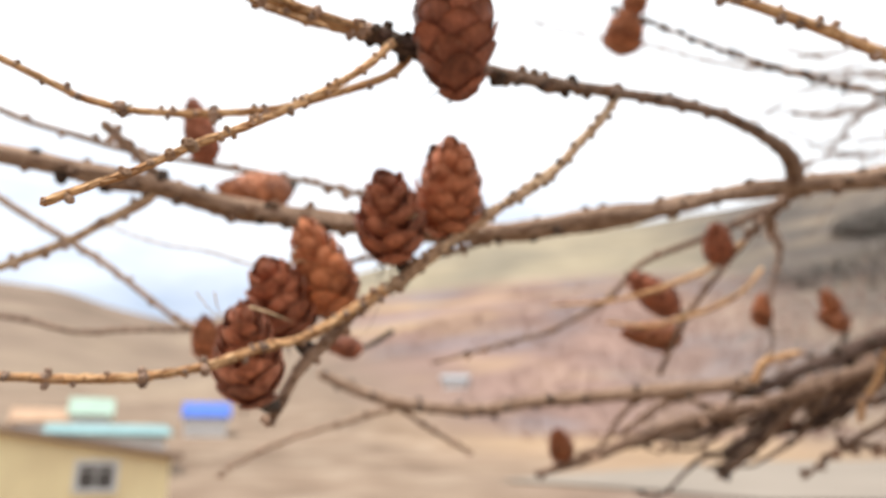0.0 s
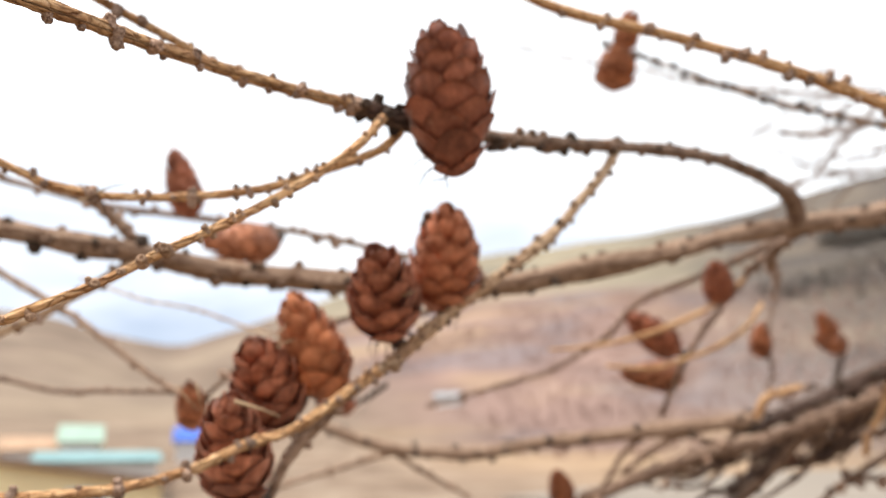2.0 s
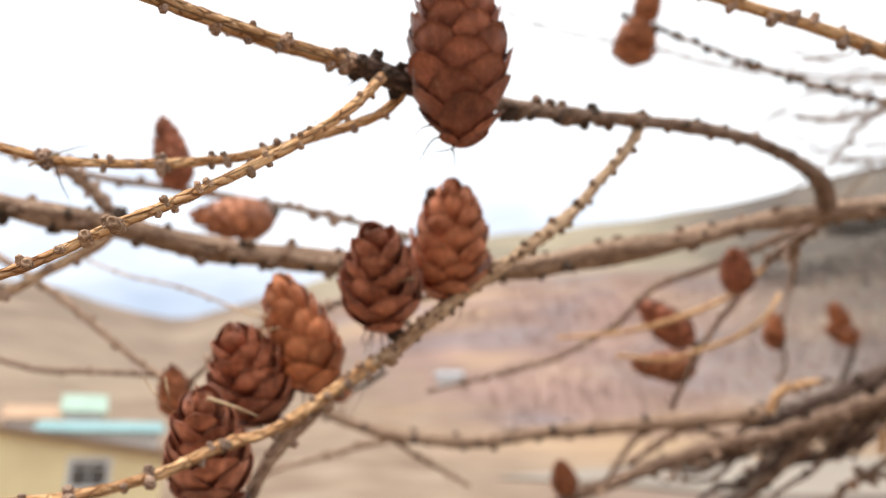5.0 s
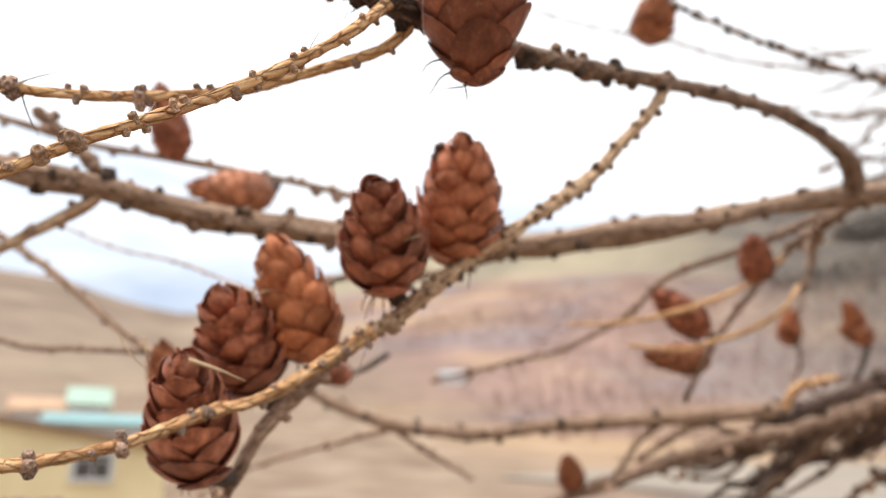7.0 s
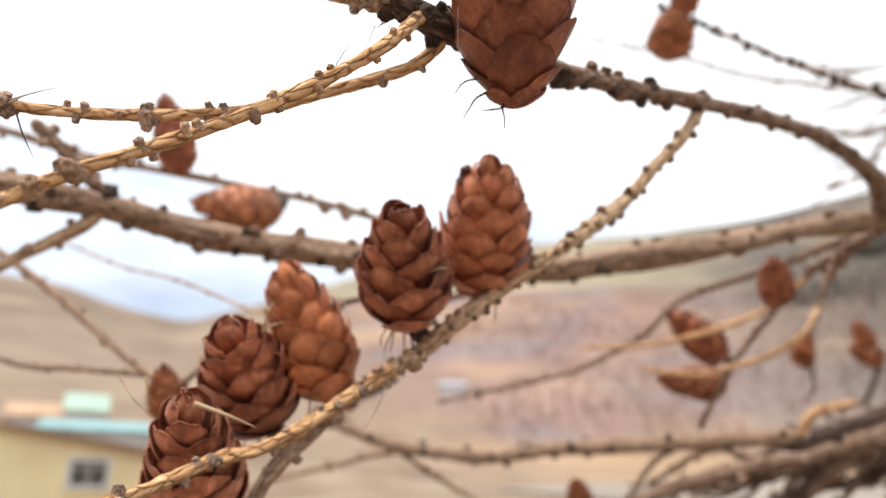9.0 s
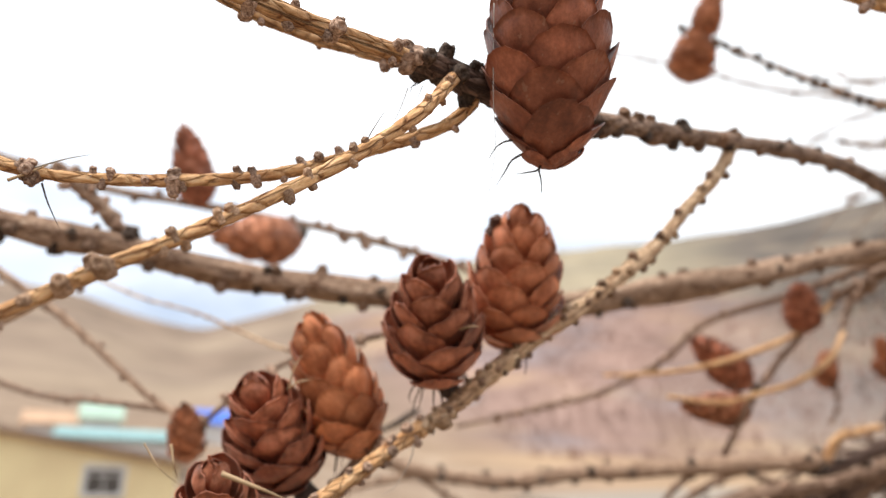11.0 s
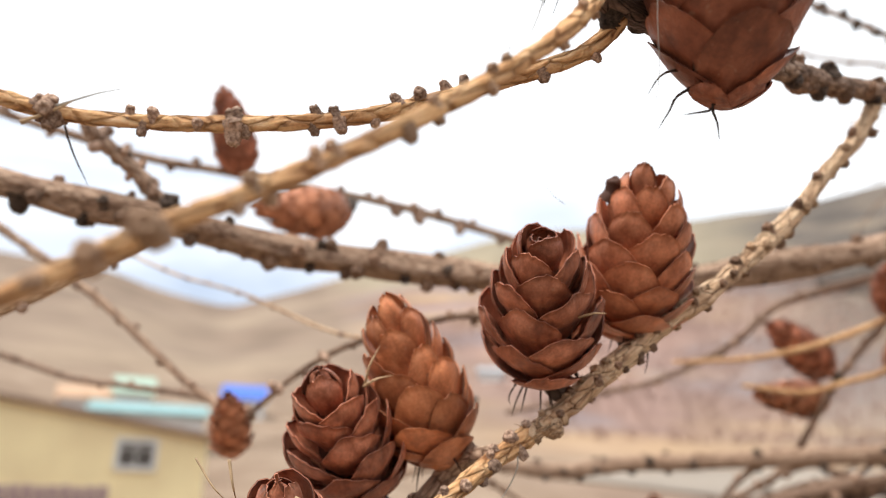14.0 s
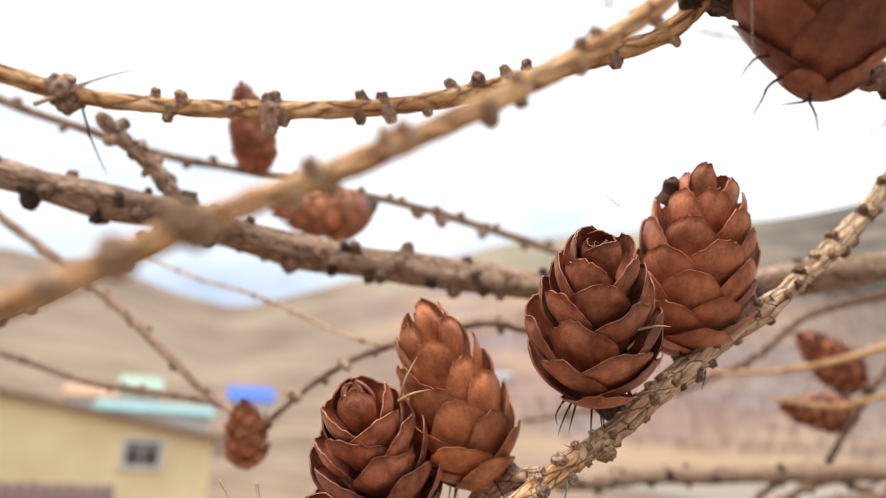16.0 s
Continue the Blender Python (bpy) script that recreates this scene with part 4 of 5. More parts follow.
# the thicket of side twigs that hangs from the low limbs
rng = random.Random(5)
LIMB = [Vector(p) for p in ((7.22, 21.0, -4.58), (8.60, 21.0, -4.30), (10.14, 21.0, -3.79), (12.12, 21.0, -3.13), (14.0, 21.1, -2.7))]
for k in range(48):
    f = rng.uniform(0.3, 3.99) if k < 34 else rng.uniform(1.6, 3.6)
    at = LIMB[int(f)].lerp(LIMB[int(f) + 1], f % 1)
    reach = -rng.uniform(1.2, 4.6)
    fall = 0.38 * reach + rng.uniform(-1.2, 0.6)
    if k >= 34:
        reach = rng.uniform(-2.6, -0.8)
        fall = 0.9 * reach + rng.uniform(-0.5, 0.3)
    back = rng.uniform(0.4, 2.6)
    bend = [Vector((0, 0, rng.uniform(-0.35, 0.35))) for _ in range(3)]
    twig("twig", [at, at + Vector((reach * 0.25, back * 0.4, fall * 0.5)) + bend[0], at + Vector((reach * 0.55, back * 0.7, fall * 0.7)) + bend[1], at + Vector((reach * 0.8, back * 0.9, fall * 0.95)) + bend[2], at + Vector((reach, back, fall))],
         [(0, rng.uniform(0.07, 0.12)), (1, 0.035)], rng.choice((BARK_BROWN, BARK_DARK, BARK_BROWN, BARK_BROWN, BARK_DARK, BARK_BROWN)), 0.9, 0.13, step=0.16, sides=7, spur_mat=rng.choice((SPUR, SPUR_DARK)), seed=100 + k)
# faint boughs far back against the sky
twig("branch", [(3.04, 40.00, 12.55), (5.33, 40.00, 11.65), (8.20, 40.00, 11.03), (11.08, 40.00, 10.55), (15.13, 40.00, 9.6), (24, 40, 8.9)], [(0, 0.06), (1, 0.12)], BARK_GREY, 0.6, 0.16, to_trunk=1.9, step=0.15, sides=8, seed=40)
twig("branch", [(19.58, 42.00, 4.45), (20.84, 42.00, 5.06), (22.11, 42.00, 6.60), (24.03, 42.00, 8.45), (27.21, 42.00, 10.93)], [(0, 0.08), (1, 0.14)], BARK_GREY, 0.7, 0.2, to_trunk=2.1, step=0.15, sides=8, seed=41)
twig("branch", [(19.01, 42.00, 7.55), (21.19, 42.00, 7.23), (24.64, 42.00, 7.98), (29.02, 42.00, 7.48)], [(0, 0.08), (1, 0.14)], BARK_GREY, 0.7, 0.2, to_trunk=1.95, step=0.15, sides=8, seed=42)

rng = random.Random(77)
for k in range(34):
    x0, z0 = rng.uniform(21, 27), rng.uniform(4.5, 11.0)
    dx, dz = rng.uniform(-6.5, -3.0), rng.uniform(-4.5, 2.5)
    twig("twig", [(x0 + 1.2, 42.0, z0 + 0.4), (x0, 42.2, z0), (x0 + dx * 0.5, 43, z0 + dz * 0.35), (x0 + dx, 43.5, z0 + dz)], [(0, 0.045), (1, 0.022)], BARK_GREY, 0.8, 0.10, step=0.2, sides=7, seed=50 + k)


# ---- cones ----
SLIM = [(0.0, 0.42), (0.08, 0.68), (0.16, 0.87), (0.26, 0.98), (0.36, 1.0), (0.50, 0.93), (0.64, 0.82), (0.78, 0.68), (0.90, 0.48), (1.0, 0.26)]
ROSE = [(0.0, 0.52), (0.08, 0.74), (0.18, 0.90), (0.30, 0.98), (0.40, 1.02), (0.54, 0.97), (0.66, 0.84), (0.80, 0.66), (0.90, 0.53), (1.0, 0.38)]
FULL = [(0.0, 0.34), (0.08, 0.52), (0.14, 0.64), (0.22, 0.78), (0.32, 0.90), (0.42, 0.97), (0.54, 1.0), (0.70, 0.90), (0.84, 0.74), (0.94, 0.56), (1.0, 0.40)]


def along_profile(f, table):
    for (a, r0), (b, r1) in zip(table, table[1:]):
        if f <= b:
            return r0 + (r1 - r0) * max(0.0, (f - a) / (b - a))
    return table[-1][1]


def scale_piece(thing, mat, az, za, zt, ra, rt, half, rad, lift, round_k, cup, seed, fine, bow=0.8, foot=0.40, peak=0.0):
    """One cone scale: a thin rounded shell wrapped about the axis, fixed at (ra, za), its free rim at (rt, zt)."""
    across, along = (18, 10) if fine else (6, 5)
    long = math.hypot(zt - za, rt - ra)
    m = pose(0, 0, 0, 0, 0, math.degrees(az) - 90) @ Matrix.Translation((0, ra, za)) @ Matrix.Diagonal((long, long, long, 1))
    inv = m.inverted()
    verts, faces, uvs = [], [], []
    lean = 0.07 * noise.noise(Vector((seed * 3.7, 1.5, 0)))
    for layer in (0, 1):
        for j in range(along + 1):
            s = j / along
            for i in range(across + 1):
                a = 2 * i / across - 1
                rag = (0.050 + 0.10 * peak) * noise.noise(Vector((a * 1.8, seed * 5.7, 0))) + (0.032 + 0.06 * peak) * noise.noise(Vector((a * 7, seed * 3.3, 4))) - 0.16 * max(0.0, noise.noise(Vector((a * 3.1, seed * 2.3, 7))) - 0.30)
                top = 1 - round_k * (1 - math.sqrt(1 - 0.97 * a * a)) - peak * (math.sqrt(a * a + 0.03) - 0.17) + rag + lean * a
                sv = s * top
                wide = half * (foot + (1 - foot) * math.sin(math.pi / 2 * min(1, sv / 0.62)))
                r = ra + (rt - ra) * sv ** bow + 0.12 * (0.35 * rad + 0.65 * rt) * math.sin(math.pi * min(1.0, max(0.0, sv)) ** 1.7) + lift * rad * sv ** 6
                r += rad * 0.030 * noise.noise(Vector((a * 1.6, s * 2.2, seed * 2.9)))
                r += rad * (0.006 * math.cos(5 * a + seed) + 0.026 * noise.noise(Vector((a * 4, seed * 1.7, 8)))) * sv ** 6
                phi = a * min(1.45, wide / max(r, 0.06 * rad))
                r *= 1 - cup * a * a * (0.4 + 0.6 * sv)
                if layer:
                    r -= rad * 0.062 * (1 - 0.64 * s * s)
                verts.append(inv @ (pose(0, 0, 0, 0, 0, math.degrees(az + phi)) @ Vector((r, 0, za + (zt - za) * sv))))
                uvs.append((a * 0.5 + 0.5, s))
    n = (across + 1) * (along + 1)
    for j in range(along):
        for i in range(across):
            q = j * (across + 1) + i
            faces.append((q, q + 1, q + across + 2, q + across + 1))
            faces.append((n + q, n + q + across + 1, n + q + across + 2, n + q + 1))
    edge = [j * (across + 1) for j in range(along + 1)] + [along * (across + 1) + i for i in range(1, across + 1)] + [j * (across + 1) + across for j in range(along - 1, -1, -1)]
    for p, q in zip(edge, edge[1:]):
        faces.append((p, n + p, n + q, q))
    ob = part("scale", from_lists("scale", verts, faces, uvs), mat, thing)
    ob.matrix_basis = m
    return ob


def spike(points, r0, mat, name, parent, label="", steps=6):
    """A thin tapering needle through the points, which are world places."""
    path = spline(points, max(1e-5, sum((b - a).length for a, b in zip(points, points[1:])) / (steps * 2)))
    verts, faces, sides = [], [], 5
    for k, p in enumerate(path):
        w = (path[min(k + 1, len(path) - 1)] - path[max(k - 1, 0)]).normalized()
        s = w.orthogonal().normalized()
        u = w.cross(s)
        r = r0 * (1.02 - k / (len(path) - 1)) ** 0.6
        for j in range(sides):
            a = 2 * math.pi * j / sides
            verts.append(p + (s * math.cos(a) + u * math.sin(a)) * r)
    for k in range(len(path) - 1):
        for j in range(sides):
            faces.append((k * sides + j, k * sides + (j + 1) % sides, (k + 1) * sides + (j + 1) % sides, (k + 1) * sides + j))
    faces.append(tuple(range(sides - 1, -1, -1)))
    return part(name, from_lists(name, verts, faces), mat, parent, label)


def cone(base, tip, wide, mat, label, count=46, turn=0.0, near=True, bracts=6, stalk=None, seed=0, table=SLIM, heart=0, gape=0.0, broad=0.60, round_k=0.50, bow=0.9, first=0.13, bud=0.0, peak=0.0, bowl=0.8, collar=0, root=0.10, crowd=0.88):
    """An old larch cone. heart: scales rolled into a rosette on top, which bud closes; peak: how pointed the rims are; collar: small scales under the base; bowl, root: how full the base is; crowd: under one, the upper scales stand closer; gape: how far the rims stand off; first: height of the lowest rims."""
    rng = random.Random(seed)
    p, q = place(base), place(tip)
    height, rad = (q - p).length, wide * U / 2
    thing = tagged(new("larch_cone"), label, "pine cone", "old cones on the larch")
    m = Matrix.Translation(p) @ (q - p).to_track_quat("Z", "Y").to_matrix().to_4x4() @ pose(0, 0, 0, 0, 0, turn)
    thing.matrix_world = m
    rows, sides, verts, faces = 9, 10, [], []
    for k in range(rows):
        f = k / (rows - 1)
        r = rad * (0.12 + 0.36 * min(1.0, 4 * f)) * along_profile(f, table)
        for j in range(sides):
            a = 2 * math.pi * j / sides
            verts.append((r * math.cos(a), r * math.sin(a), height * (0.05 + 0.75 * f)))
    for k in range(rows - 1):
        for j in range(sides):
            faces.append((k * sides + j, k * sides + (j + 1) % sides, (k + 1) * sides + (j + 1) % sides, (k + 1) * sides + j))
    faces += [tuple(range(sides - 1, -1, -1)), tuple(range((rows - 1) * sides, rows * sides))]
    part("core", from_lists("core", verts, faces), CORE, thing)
    for i in range(count):
        u = i / (count - 1)
        zt = height * (first + ((0.94 if heart else 0.97) - first) * u ** crowd) * rng.uniform(0.985, 1.015)
        za = max(-0.03 * height, zt - height * (0.42 - 0.10 * u))
        rt = rad * along_profile(zt / height, table) * rng.uniform(0.96, 1.03)
        ra = max(0.07 * rad, min(0.62, (za / height) * 2.8 + root) * rt)
        end = max(0.0, (u - 0.80) / 0.20)
        low = max(0.0, 1 - u / 0.35)
        half = rad * (broad + 0.04 * low - (0.16 if heart else 0.33) * u ** 2) * rng.uniform(0.90, 1.10)
        lift = (gape * (1 - 0.8 * u) - 0.05 + rng.uniform(-0.03, 0.06)) + (0.0 if heart else 0.05) * low - (0.10 if not heart else 0.0) * end
        scale_piece(thing, mat, i * 2.39996 + rng.uniform(-0.12, 0.12), za, zt, ra, rt, half, rad, lift, round_k * rng.uniform(0.85, 1.15), 0.05 - 0.5 * gape, seed * 100 + i, near, bow - (bow - bowl) * low, 0.40 + 0.45 * low, peak)
    # open rosettes take the darker umber, which paints in the shade of their hollow
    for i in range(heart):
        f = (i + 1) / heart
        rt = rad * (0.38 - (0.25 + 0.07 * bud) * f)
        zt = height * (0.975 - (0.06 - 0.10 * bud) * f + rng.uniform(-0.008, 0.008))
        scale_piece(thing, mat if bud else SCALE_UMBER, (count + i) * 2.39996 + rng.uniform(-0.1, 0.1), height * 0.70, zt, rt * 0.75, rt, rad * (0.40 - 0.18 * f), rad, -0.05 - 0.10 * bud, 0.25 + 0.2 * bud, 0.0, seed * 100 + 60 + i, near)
    for i in range(collar):
        rt = rad * rng.uniform(0.40, 0.52)
        scale_piece(thing, mat, i * 6.28 / collar + rng.uniform(-0.3, 0.3), -0.035 * height, height * rng.uniform(0.05, 0.10), 0.05 * rad, rt, rad * rng.uniform(0.22, 0.36), rad, 0.05, 0.6, 0.0, seed * 100 + 80 + i, near, 0.5, 0.6)
    for k in range(bracts):
        a = rng.uniform(0, 6.28)
        d = Vector((math.cos(a), math.sin(a), 0))
        s0 = d * rad * rng.uniform(0.25, 0.55) + Vector((0, 0, height * rng.uniform(0.03, 0.10)))
        s1 = s0 + d * rad * rng.uniform(0.10, 0.25) - Vector((0, 0, height * rng.uniform(0.06, 0.13)))
        s2 = s1 + d * rad * rng.uniform(-0.05, 0.15) - Vector((0, 0, height * rng.uniform(0.03, 0.12)))
        spike([s0, s1, s2], rad * 0.022, NEEDLE_DARK, "bract", thing, "dark withered bract")
    if stalk:
        inv = m.inverted()
        end = inv @ place(stalk)
        data, _ = tube("stalk", [Vector((0, 0, height * 0.06)), (end * 0.5) + Vector((0, 0, 0)), end], [(0, rad * 0.20), (1, rad * 0.24)], rad * 0.08, 10, 0.25, seed)
        part("stalk", data, STALK, thing, "short dark woody stalk")
    return thing


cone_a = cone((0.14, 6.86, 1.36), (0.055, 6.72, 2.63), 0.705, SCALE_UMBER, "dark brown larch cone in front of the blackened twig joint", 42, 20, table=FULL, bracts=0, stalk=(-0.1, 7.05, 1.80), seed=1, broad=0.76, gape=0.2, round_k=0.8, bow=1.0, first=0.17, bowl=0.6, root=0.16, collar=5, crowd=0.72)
cone_b = cone((0.03, 8.50, 0.12), (0.125, 8.22, 1.255), 0.79, SCALE_BROWN, "upright slim brown larch cone on the tan twig", 44, 75, stalk=(0.10, 8.28, 0.08), seed=12, gape=0.07, broad=0.6, peak=0.1, collar=5)
cone_c = cone((-0.505, 8.20, -0.11), (-0.59, 7.65, 0.81), 0.74, SCALE_DARK, "dark brown open larch cone tilted forward, rosette top", 29, 130, stalk=(-0.36, 8.08, -0.24), bracts=14, seed=3, table=ROSE, heart=6, gape=0.06, broad=0.62, round_k=0.3, first=0.21, peak=0.2, bowl=0.6, root=0.2, collar=5, crowd=0.78)
cone_d = cone((-1.10, 8.40, -0.74), (-1.575, 8.36, 0.385), 0.71, SCALE_RUST, "rust-brown slender larch cone on a grey stub", 37, 200, stalk=(-1.03, 8.38, -0.76), seed=4, gape=0.03, broad=0.6, peak=0.1, collar=7)
cone_e = cone((-1.64, 8.42, -0.96), (-1.85, 7.86, -0.08), 0.75, SCALE_DARK, "dark brown open larch cone tilted forward", 28, 260, stalk=(-1.40, 8.28, -1.14), seed=5, table=ROSE, heart=7, gape=0.03, broad=0.68, round_k=0.36, first=0.21, bud=1.0, peak=0.14, bowl=0.6, root=0.2, crowd=0.78)
cone_f = cone((-1.90, 7.68, -1.52), (-1.875, 7.12, -0.50), 0.70, SCALE_DARK, "dark brown larch cone behind the straw twig", 28, 310, stalk=(-1.74, 8.08, -1.66), seed=6, table=ROSE, heart=7, gape=0.03, broad=0.68, round_k=0.36, first=0.21, bud=1.0, peak=0.14, bowl=0.6, root=0.2, crowd=0.78)
inv = cone_b.matrix_world.inverted()
nub = new("scale", SPURS[1])
nub.parent = cone_b
nub.matrix_basis = Matrix.Translation(inv @ place((-0.112, 8.28, 1.045))) @ pose(0, 0, 0, 8, -12, 0) @ Matrix.Diagonal((0.0021, 0.0018, 0.0018, 1))
nub.material_slots[0].link = "OBJECT"
nub.material_slots[0].material = CURLED
tagged(nub, "small dark curled-up scale")
inv = cone_a.matrix_world.inverted()
for pts in ([(-0.090, 6.76, 1.356), (-0.132, 6.72, 1.287), (-0.186, 6.70, 1.197)], [(0.064, 6.78, 1.310), (-0.009, 6.73, 1.281), (-0.085, 6.70, 1.265)],
            [(0.064, 6.78, 1.310), (0.071, 6.73, 1.239), (0.074, 6.70, 1.152)], [(-0.106, 6.78, 1.468), (-0.181, 6.72, 1.425), (-0.231, 6.70, 1.347)]):
    pts = [Vector(p) for p in pts]
    pts.insert(0, pts[0].lerp(Vector((0.12, 6.84, 1.48)), 0.6))
    spike([inv @ place(p) for p in pts], 0.00019, NEEDLE_DARK, "bract", cone_a, "dark withered bract")
for k, (a, b, w, mt, txt, st) in enumerate((
        ((-4.12, 13.45, 1.50), (-4.42, 13.45, 2.70), 0.66, SCALE_DARK, "upright dark brown larch cone on a thin back twig", None),
        ((-2.72, 13.75, 1.00), (-4.09, 13.70, 1.08), 0.80, SCALE_DULL, "rust-brown larch cone lying along a thin twig", (-2.72, 14.00, 1.24)),
        ((4.01, 17.30, 4.37), (4.14, 17.20, 5.46), 0.98, SCALE_DULL, "brown larch cone on a high back twig", (4.43, 17.46, 5.24)),
        ((4.21, 17.20, 5.20), (4.47, 17.20, 6.21), 0.62, SCALE_DULL, "slim brown larch cone on a high back twig", (4.22, 17.35, 5.32)),
        ((-3.48, 11.40, -1.66), (-3.57, 11.40, -0.95), 0.48, SCALE_DULL, "small brown larch cone at a twig end", (-3.42, 11.42, -1.32)),
        ((5.22, 17.09, -1.40), (4.03, 16.93, -0.52), 0.80, SCALE_DARK, "brown larch cone on a drooping back twig", (5.49, 17.25, -1.55)),
        ((5.60, 18.07, -2.08), (4.01, 17.45, -1.90), 0.75, SCALE_DULL, "brown larch cone hanging sideways on a back twig", None),
        ((5.99, 16.53, -0.35), (5.83, 16.48, 0.62), 0.74, SCALE_DARK, "dark brown upright larch cone on a back twig", None),
        ((9.85, 23.75, -2.42), (9.88, 23.75, -1.30), 0.72, SCALE_DULL, "small brown larch cone on a hanging twig", (10.12, 23.75, -2.35)),
        ((17.87, 33.74, -3.37), (16.39, 33.74, -2.83), 1.03, SCALE_DULL, "small brown larch cone far back", (18.10, 35.52, -5.55)),
        ((17.34, 33.74, -2.92), (16.61, 33.74, -1.70), 0.92, SCALE_DULL, "small brown larch cone far back", (17.83, 33.74, -3.33)),
        ((3.30, 20.9, -5.75), (3.04, 20.6, -4.80), 0.72, SCALE_DULL, "brown larch cone on a low bough", None),
        ((-1.48, 14.00, -1.85), (-2.21, 14.00, -1.69), 0.46, SCALE_DARK, "small dark brown larch cone behind the row", (-0.9, 14.2, -1.5)),
        ((9.66, 21.6, -5.0), (9.22, 21.4, -4.52), 0.60, SCALE_DULL, "small brown larch cone under a low bough", (9.6, 22.0, -4.85)))):
    cone(a, b, w, mt, txt, 40, 40 * k, near=False, bracts=0, stalk=st, seed=20 + k, gape=-0.06 if k < 2 else 0.03)

# papery bud scales on the knobbly twig, round the seats of the cones
rng = random.Random(31)
seats = [Vector(p) for p in ((0.20, 8.30, 0.17), (-0.13, 8.15, -0.08), (-0.40, 8.05, -0.30), (-0.62, 7.93, -0.44))]
for k in range(22):
    f = rng.uniform(0.3, 2.95)
    at = seats[int(f)].lerp(seats[int(f) + 1], f % 1)
    way = Vector((rng.uniform(-1, 1), rng.uniform(-1.2, 0.1), rng.uniform(-0.9, 1))).normalized()
    bend = Vector([rng.uniform(-0.035, 0.035) for _ in range(3)])
    reach = rng.uniform(0.03, 0.08)
    spike([place(at + way * 0.03), place(at + way * (0.055 + reach * 0.5) + bend), place(at + way * (0.06 + reach) + bend * 2)], rng.uniform(0.00010, 0.00020), rng.choice((FLAKE, FLAKE, NEEDLE_DARK)), "bud_scale", row_twig, "", 4)


# curled flakes of bark on the same twig
FLAKES = []
for k in range(4):
    verts, faces, frng = [], [], random.Random(60 + k)
    for layer in (0, 1):
        for j in range(4):
            for i in range(4):
                a, b = i / 1.5 - 1, j / 1.5 - 1
                r = 1 - 0.22 * (i in (0, 3)) * (j in (0, 3)) + frng.uniform(-0.15, 0.15) * (1 - layer)
                verts.append((a * r * 0.6, b * r, 0.30 * a * a + 0.22 * b * b * b + 0.10 * math.sin(3 * a + k) - 0.10 * layer))
    for j in range(3):
        for i in range(3):
            q = j * 4 + i
            faces += [(q, q + 1, q + 5, q + 4), (16 + q, 20 + q, 21 + q, 17 + q)]
    ring_of = [0, 1, 2, 3, 7, 11, 15, 14, 13, 12, 8, 4, 0]
    faces += [(q, p, 16 + p, 16 + q) for p, q in zip(ring_of, ring_of[1:])]
    data = from_lists("bark_flake", verts, faces)
    data.materials.append(SPUR_TAN)
    data.shade_smooth()
    FLAKES.append(data)
line = [Vector(p) for p in ((1.00, 8.85, 0.70), (0.61, 8.50, 0.45))] + seats
for k in range(36):
    f = 5 * rng.random() ** 0.7 * 0.995
    at = line[int(f)].lerp(line[int(f) + 1], f % 1)
    along_w = (line[int(f) + 1] - line[int(f)]).normalized()
    way = Vector((rng.uniform(-1, 1), rng.uniform(-1.4, 0.2), rng.uniform(-1, 1)))
    way = (way - along_w * way.dot(along_w)).normalized()
    flake = new("bark_flake", rng.choice(FLAKES))
    flake.parent = row_twig
    turned = BASE.to_3x3() @ (way + along_w * rng.uniform(-0.5, 0.5))
    big = U * rng.uniform(0.018, 0.038)
    flake.matrix_basis = Matrix.Translation(place(at + way * 0.060)) @ turned.to_track_quat("Z", "Y").to_matrix().to_4x4() @ pose(0, 0, 0, 0, 0, rng.uniform(0, 360)) @ Matrix.Diagonal((big, big, big, 1))
    flake.material_slots[0].link = "OBJECT"
    flake.material_slots[0].material = rng.choice((SPUR_TAN, FLAKE, FLAKE))


# loose needles and threads caught on cones and twigs
def strand(name, points, r, mat, label):
    ob = spike([place(p) for p in points], r, mat, name, None, "", 12)
    return tagged(ob, label, "needle")


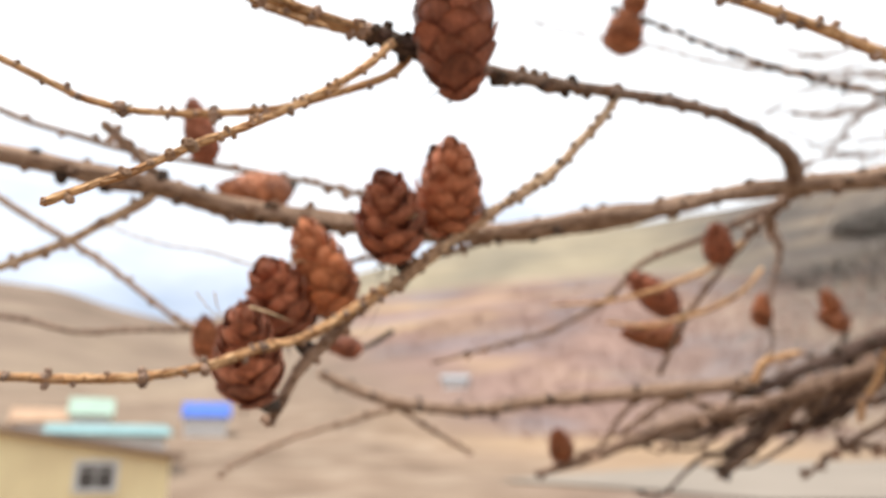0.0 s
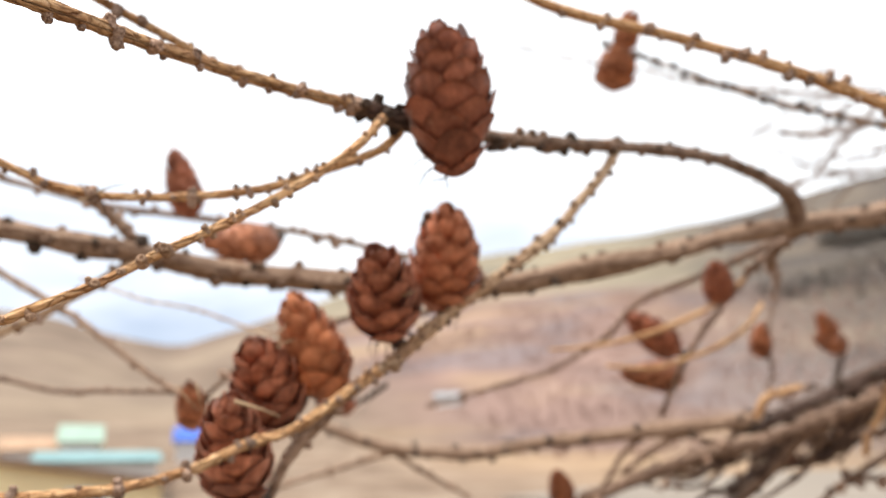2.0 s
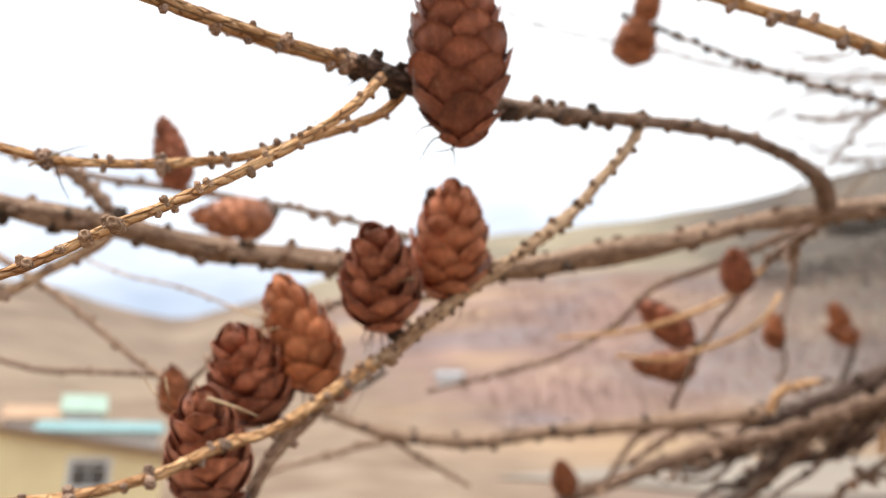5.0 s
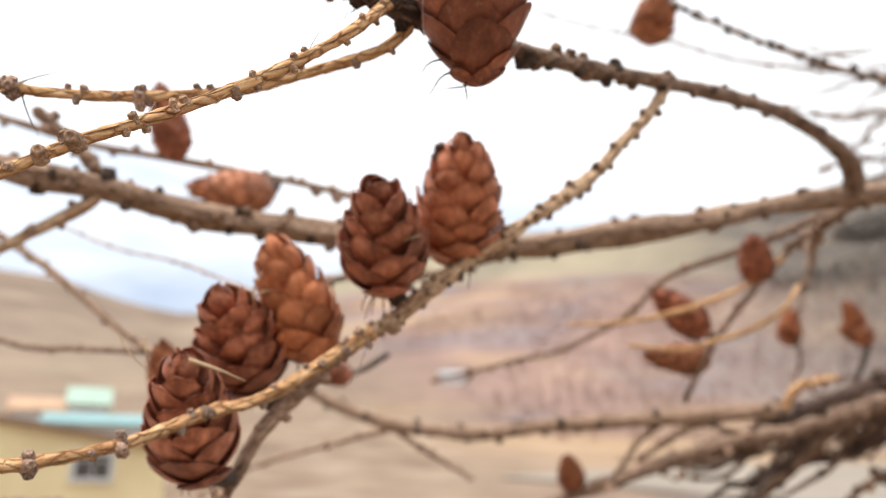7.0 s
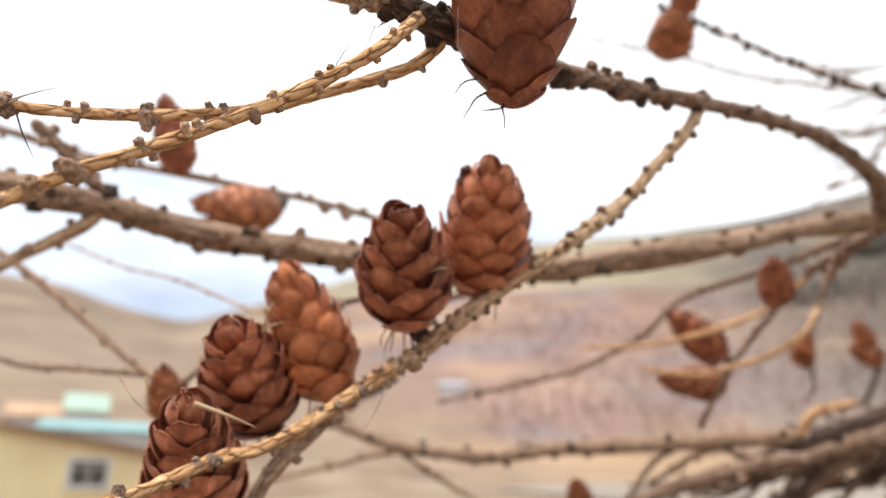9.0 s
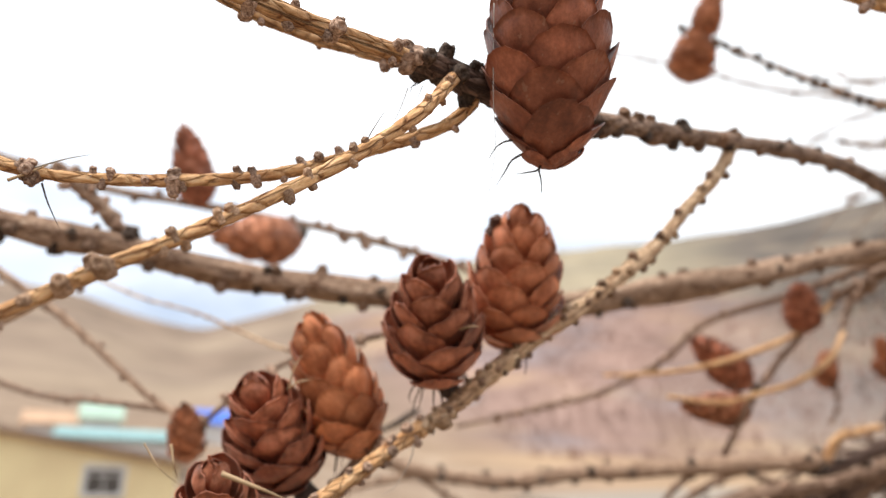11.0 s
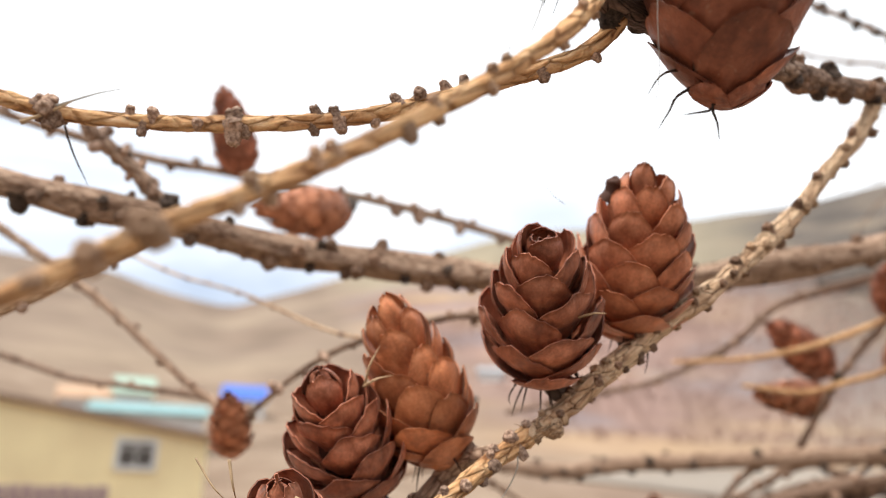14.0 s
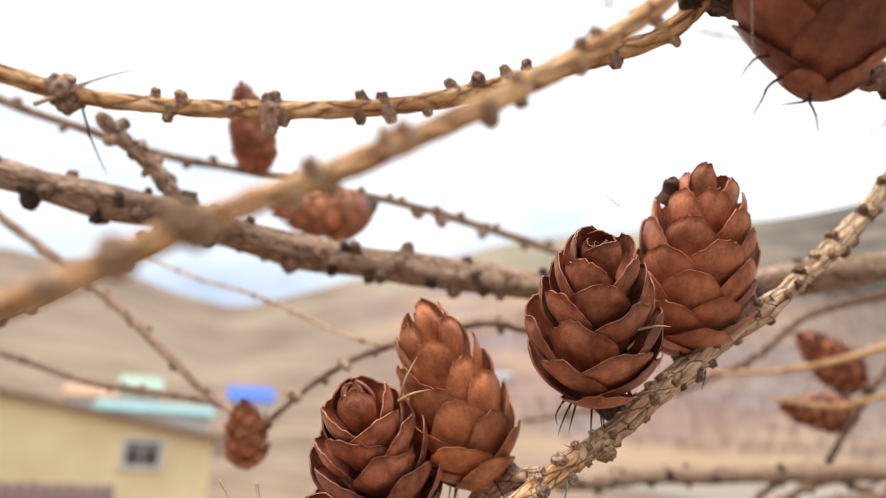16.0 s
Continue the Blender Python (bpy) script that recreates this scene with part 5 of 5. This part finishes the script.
for pts, r, mat_n, txt in (
        ([(-1.749, 6.95, -0.526), (-1.536, 6.90, -0.582), (-1.369, 6.95, -0.664)], 0.00036, NEEDLE, "pale dry needle stuck on a cone"),
        ([(-2.116, 7.10, -0.400), (-2.079, 7.05, -0.505), (-2.072, 7.10, -0.607)], 0.00018, NEEDLE, "pale dry needle standing beside a cone"),
        ([(-2.284, 7.10, -0.398), (-2.160, 7.05, -0.537), (-2.05, 7.12, -0.66)], 0.00012, NEEDLE, "thin pale dry needle beside a cone"),
        ([(-1.600, 8.02, -0.196), (-1.516, 7.95, -0.134), (-1.420, 7.98, -0.111)], 0.00022, NEEDLE, "pale dry needle across a rust-brown cone"),
        ([(-1.594, 8.02, -0.183), (-1.559, 7.97, -0.053), (-1.507, 8.02, 0.060)], 0.00020, NEEDLE, "curved pale dry needle on a rust-brown cone"),
        ([(-0.693, 7.90, -0.46), (-0.670, 7.85, -0.598), (-0.787, 7.90, -0.845), (-0.919, 7.95, -0.944)], 0.00010, THREAD, "fine pale thread hanging from the twig"),
        ([(-0.225, 6.62, 2.2), (-0.215, 6.64, 1.70), (-0.195, 6.66, 1.42), (-0.215, 6.68, 1.22), (-0.24, 6.70, 1.05)], 0.00006, THREAD, "fine pale thread beside the foremost cone"),
        ([(-2.70, 6.53, 1.22), (-2.515, 6.50, 1.267), (-2.379, 6.48, 1.290)], 0.00012, THREAD, "grey wisp on the straw-coloured twig"),
        ([(-2.657, 6.52, 1.135), (-2.617, 6.52, 1.021), (-2.550, 6.52, 0.888)], 0.00011, NEEDLE_DARK, "dark thin needle hanging from the straw-coloured twig"),
        ([(-0.608, 6.74, 1.779), (-0.631, 6.72, 1.707), (-0.654, 6.71, 1.644)], 5e-05, NEEDLE_DARK, "fine dark thread under the twig joint"),
        ([(-0.627, 6.74, 1.790), (-0.668, 6.72, 1.755), (-0.683, 6.71, 1.709)], 9e-05, NEEDLE_DARK, "dark frayed wisp under the twig joint"),
        ([(-0.619, 6.74, 1.784), (-0.649, 6.73, 1.764), (-0.719, 6.71, 1.729)], 6e-05, NEEDLE_DARK, "dark frayed wisp under the twig joint"),
        ([(-0.688, 6.60, 1.711), (-0.720, 6.58, 1.608), (-0.775, 6.57, 1.477)], 6e-05, THREAD, "fine grey thread hanging over the straw-coloured twig"),
        ([(-0.416, 8.10, 0.945), (-0.497, 8.05, 0.998), (-0.543, 8.05, 1.065)], 4e-05, THREAD, "fine pale hair behind the row of cones"),
        ([(-2.832, 6.50, 1.143), (-2.715, 6.52, 1.195), (-2.610, 6.50, 1.235)], 0.00020, NEEDLE, "pale dry needle across the straw-coloured twig"),
        ([(-0.36, 7.72, 0.30), (-0.288, 7.64, 0.33), (-0.225, 7.60, 0.335)], 0.00018, NEEDLE, "pale dry needle beside a dark cone"),
        ([(-0.80, 6.40, 1.40), (-0.86, 6.25, 1.36), (-0.80, 6.20, 1.46), (-0.76, 6.20, 1.52)], 0.00010, THREAD, "fine thread on the straw-coloured twig")):
    strand("needle", pts, r, mat_n, txt)
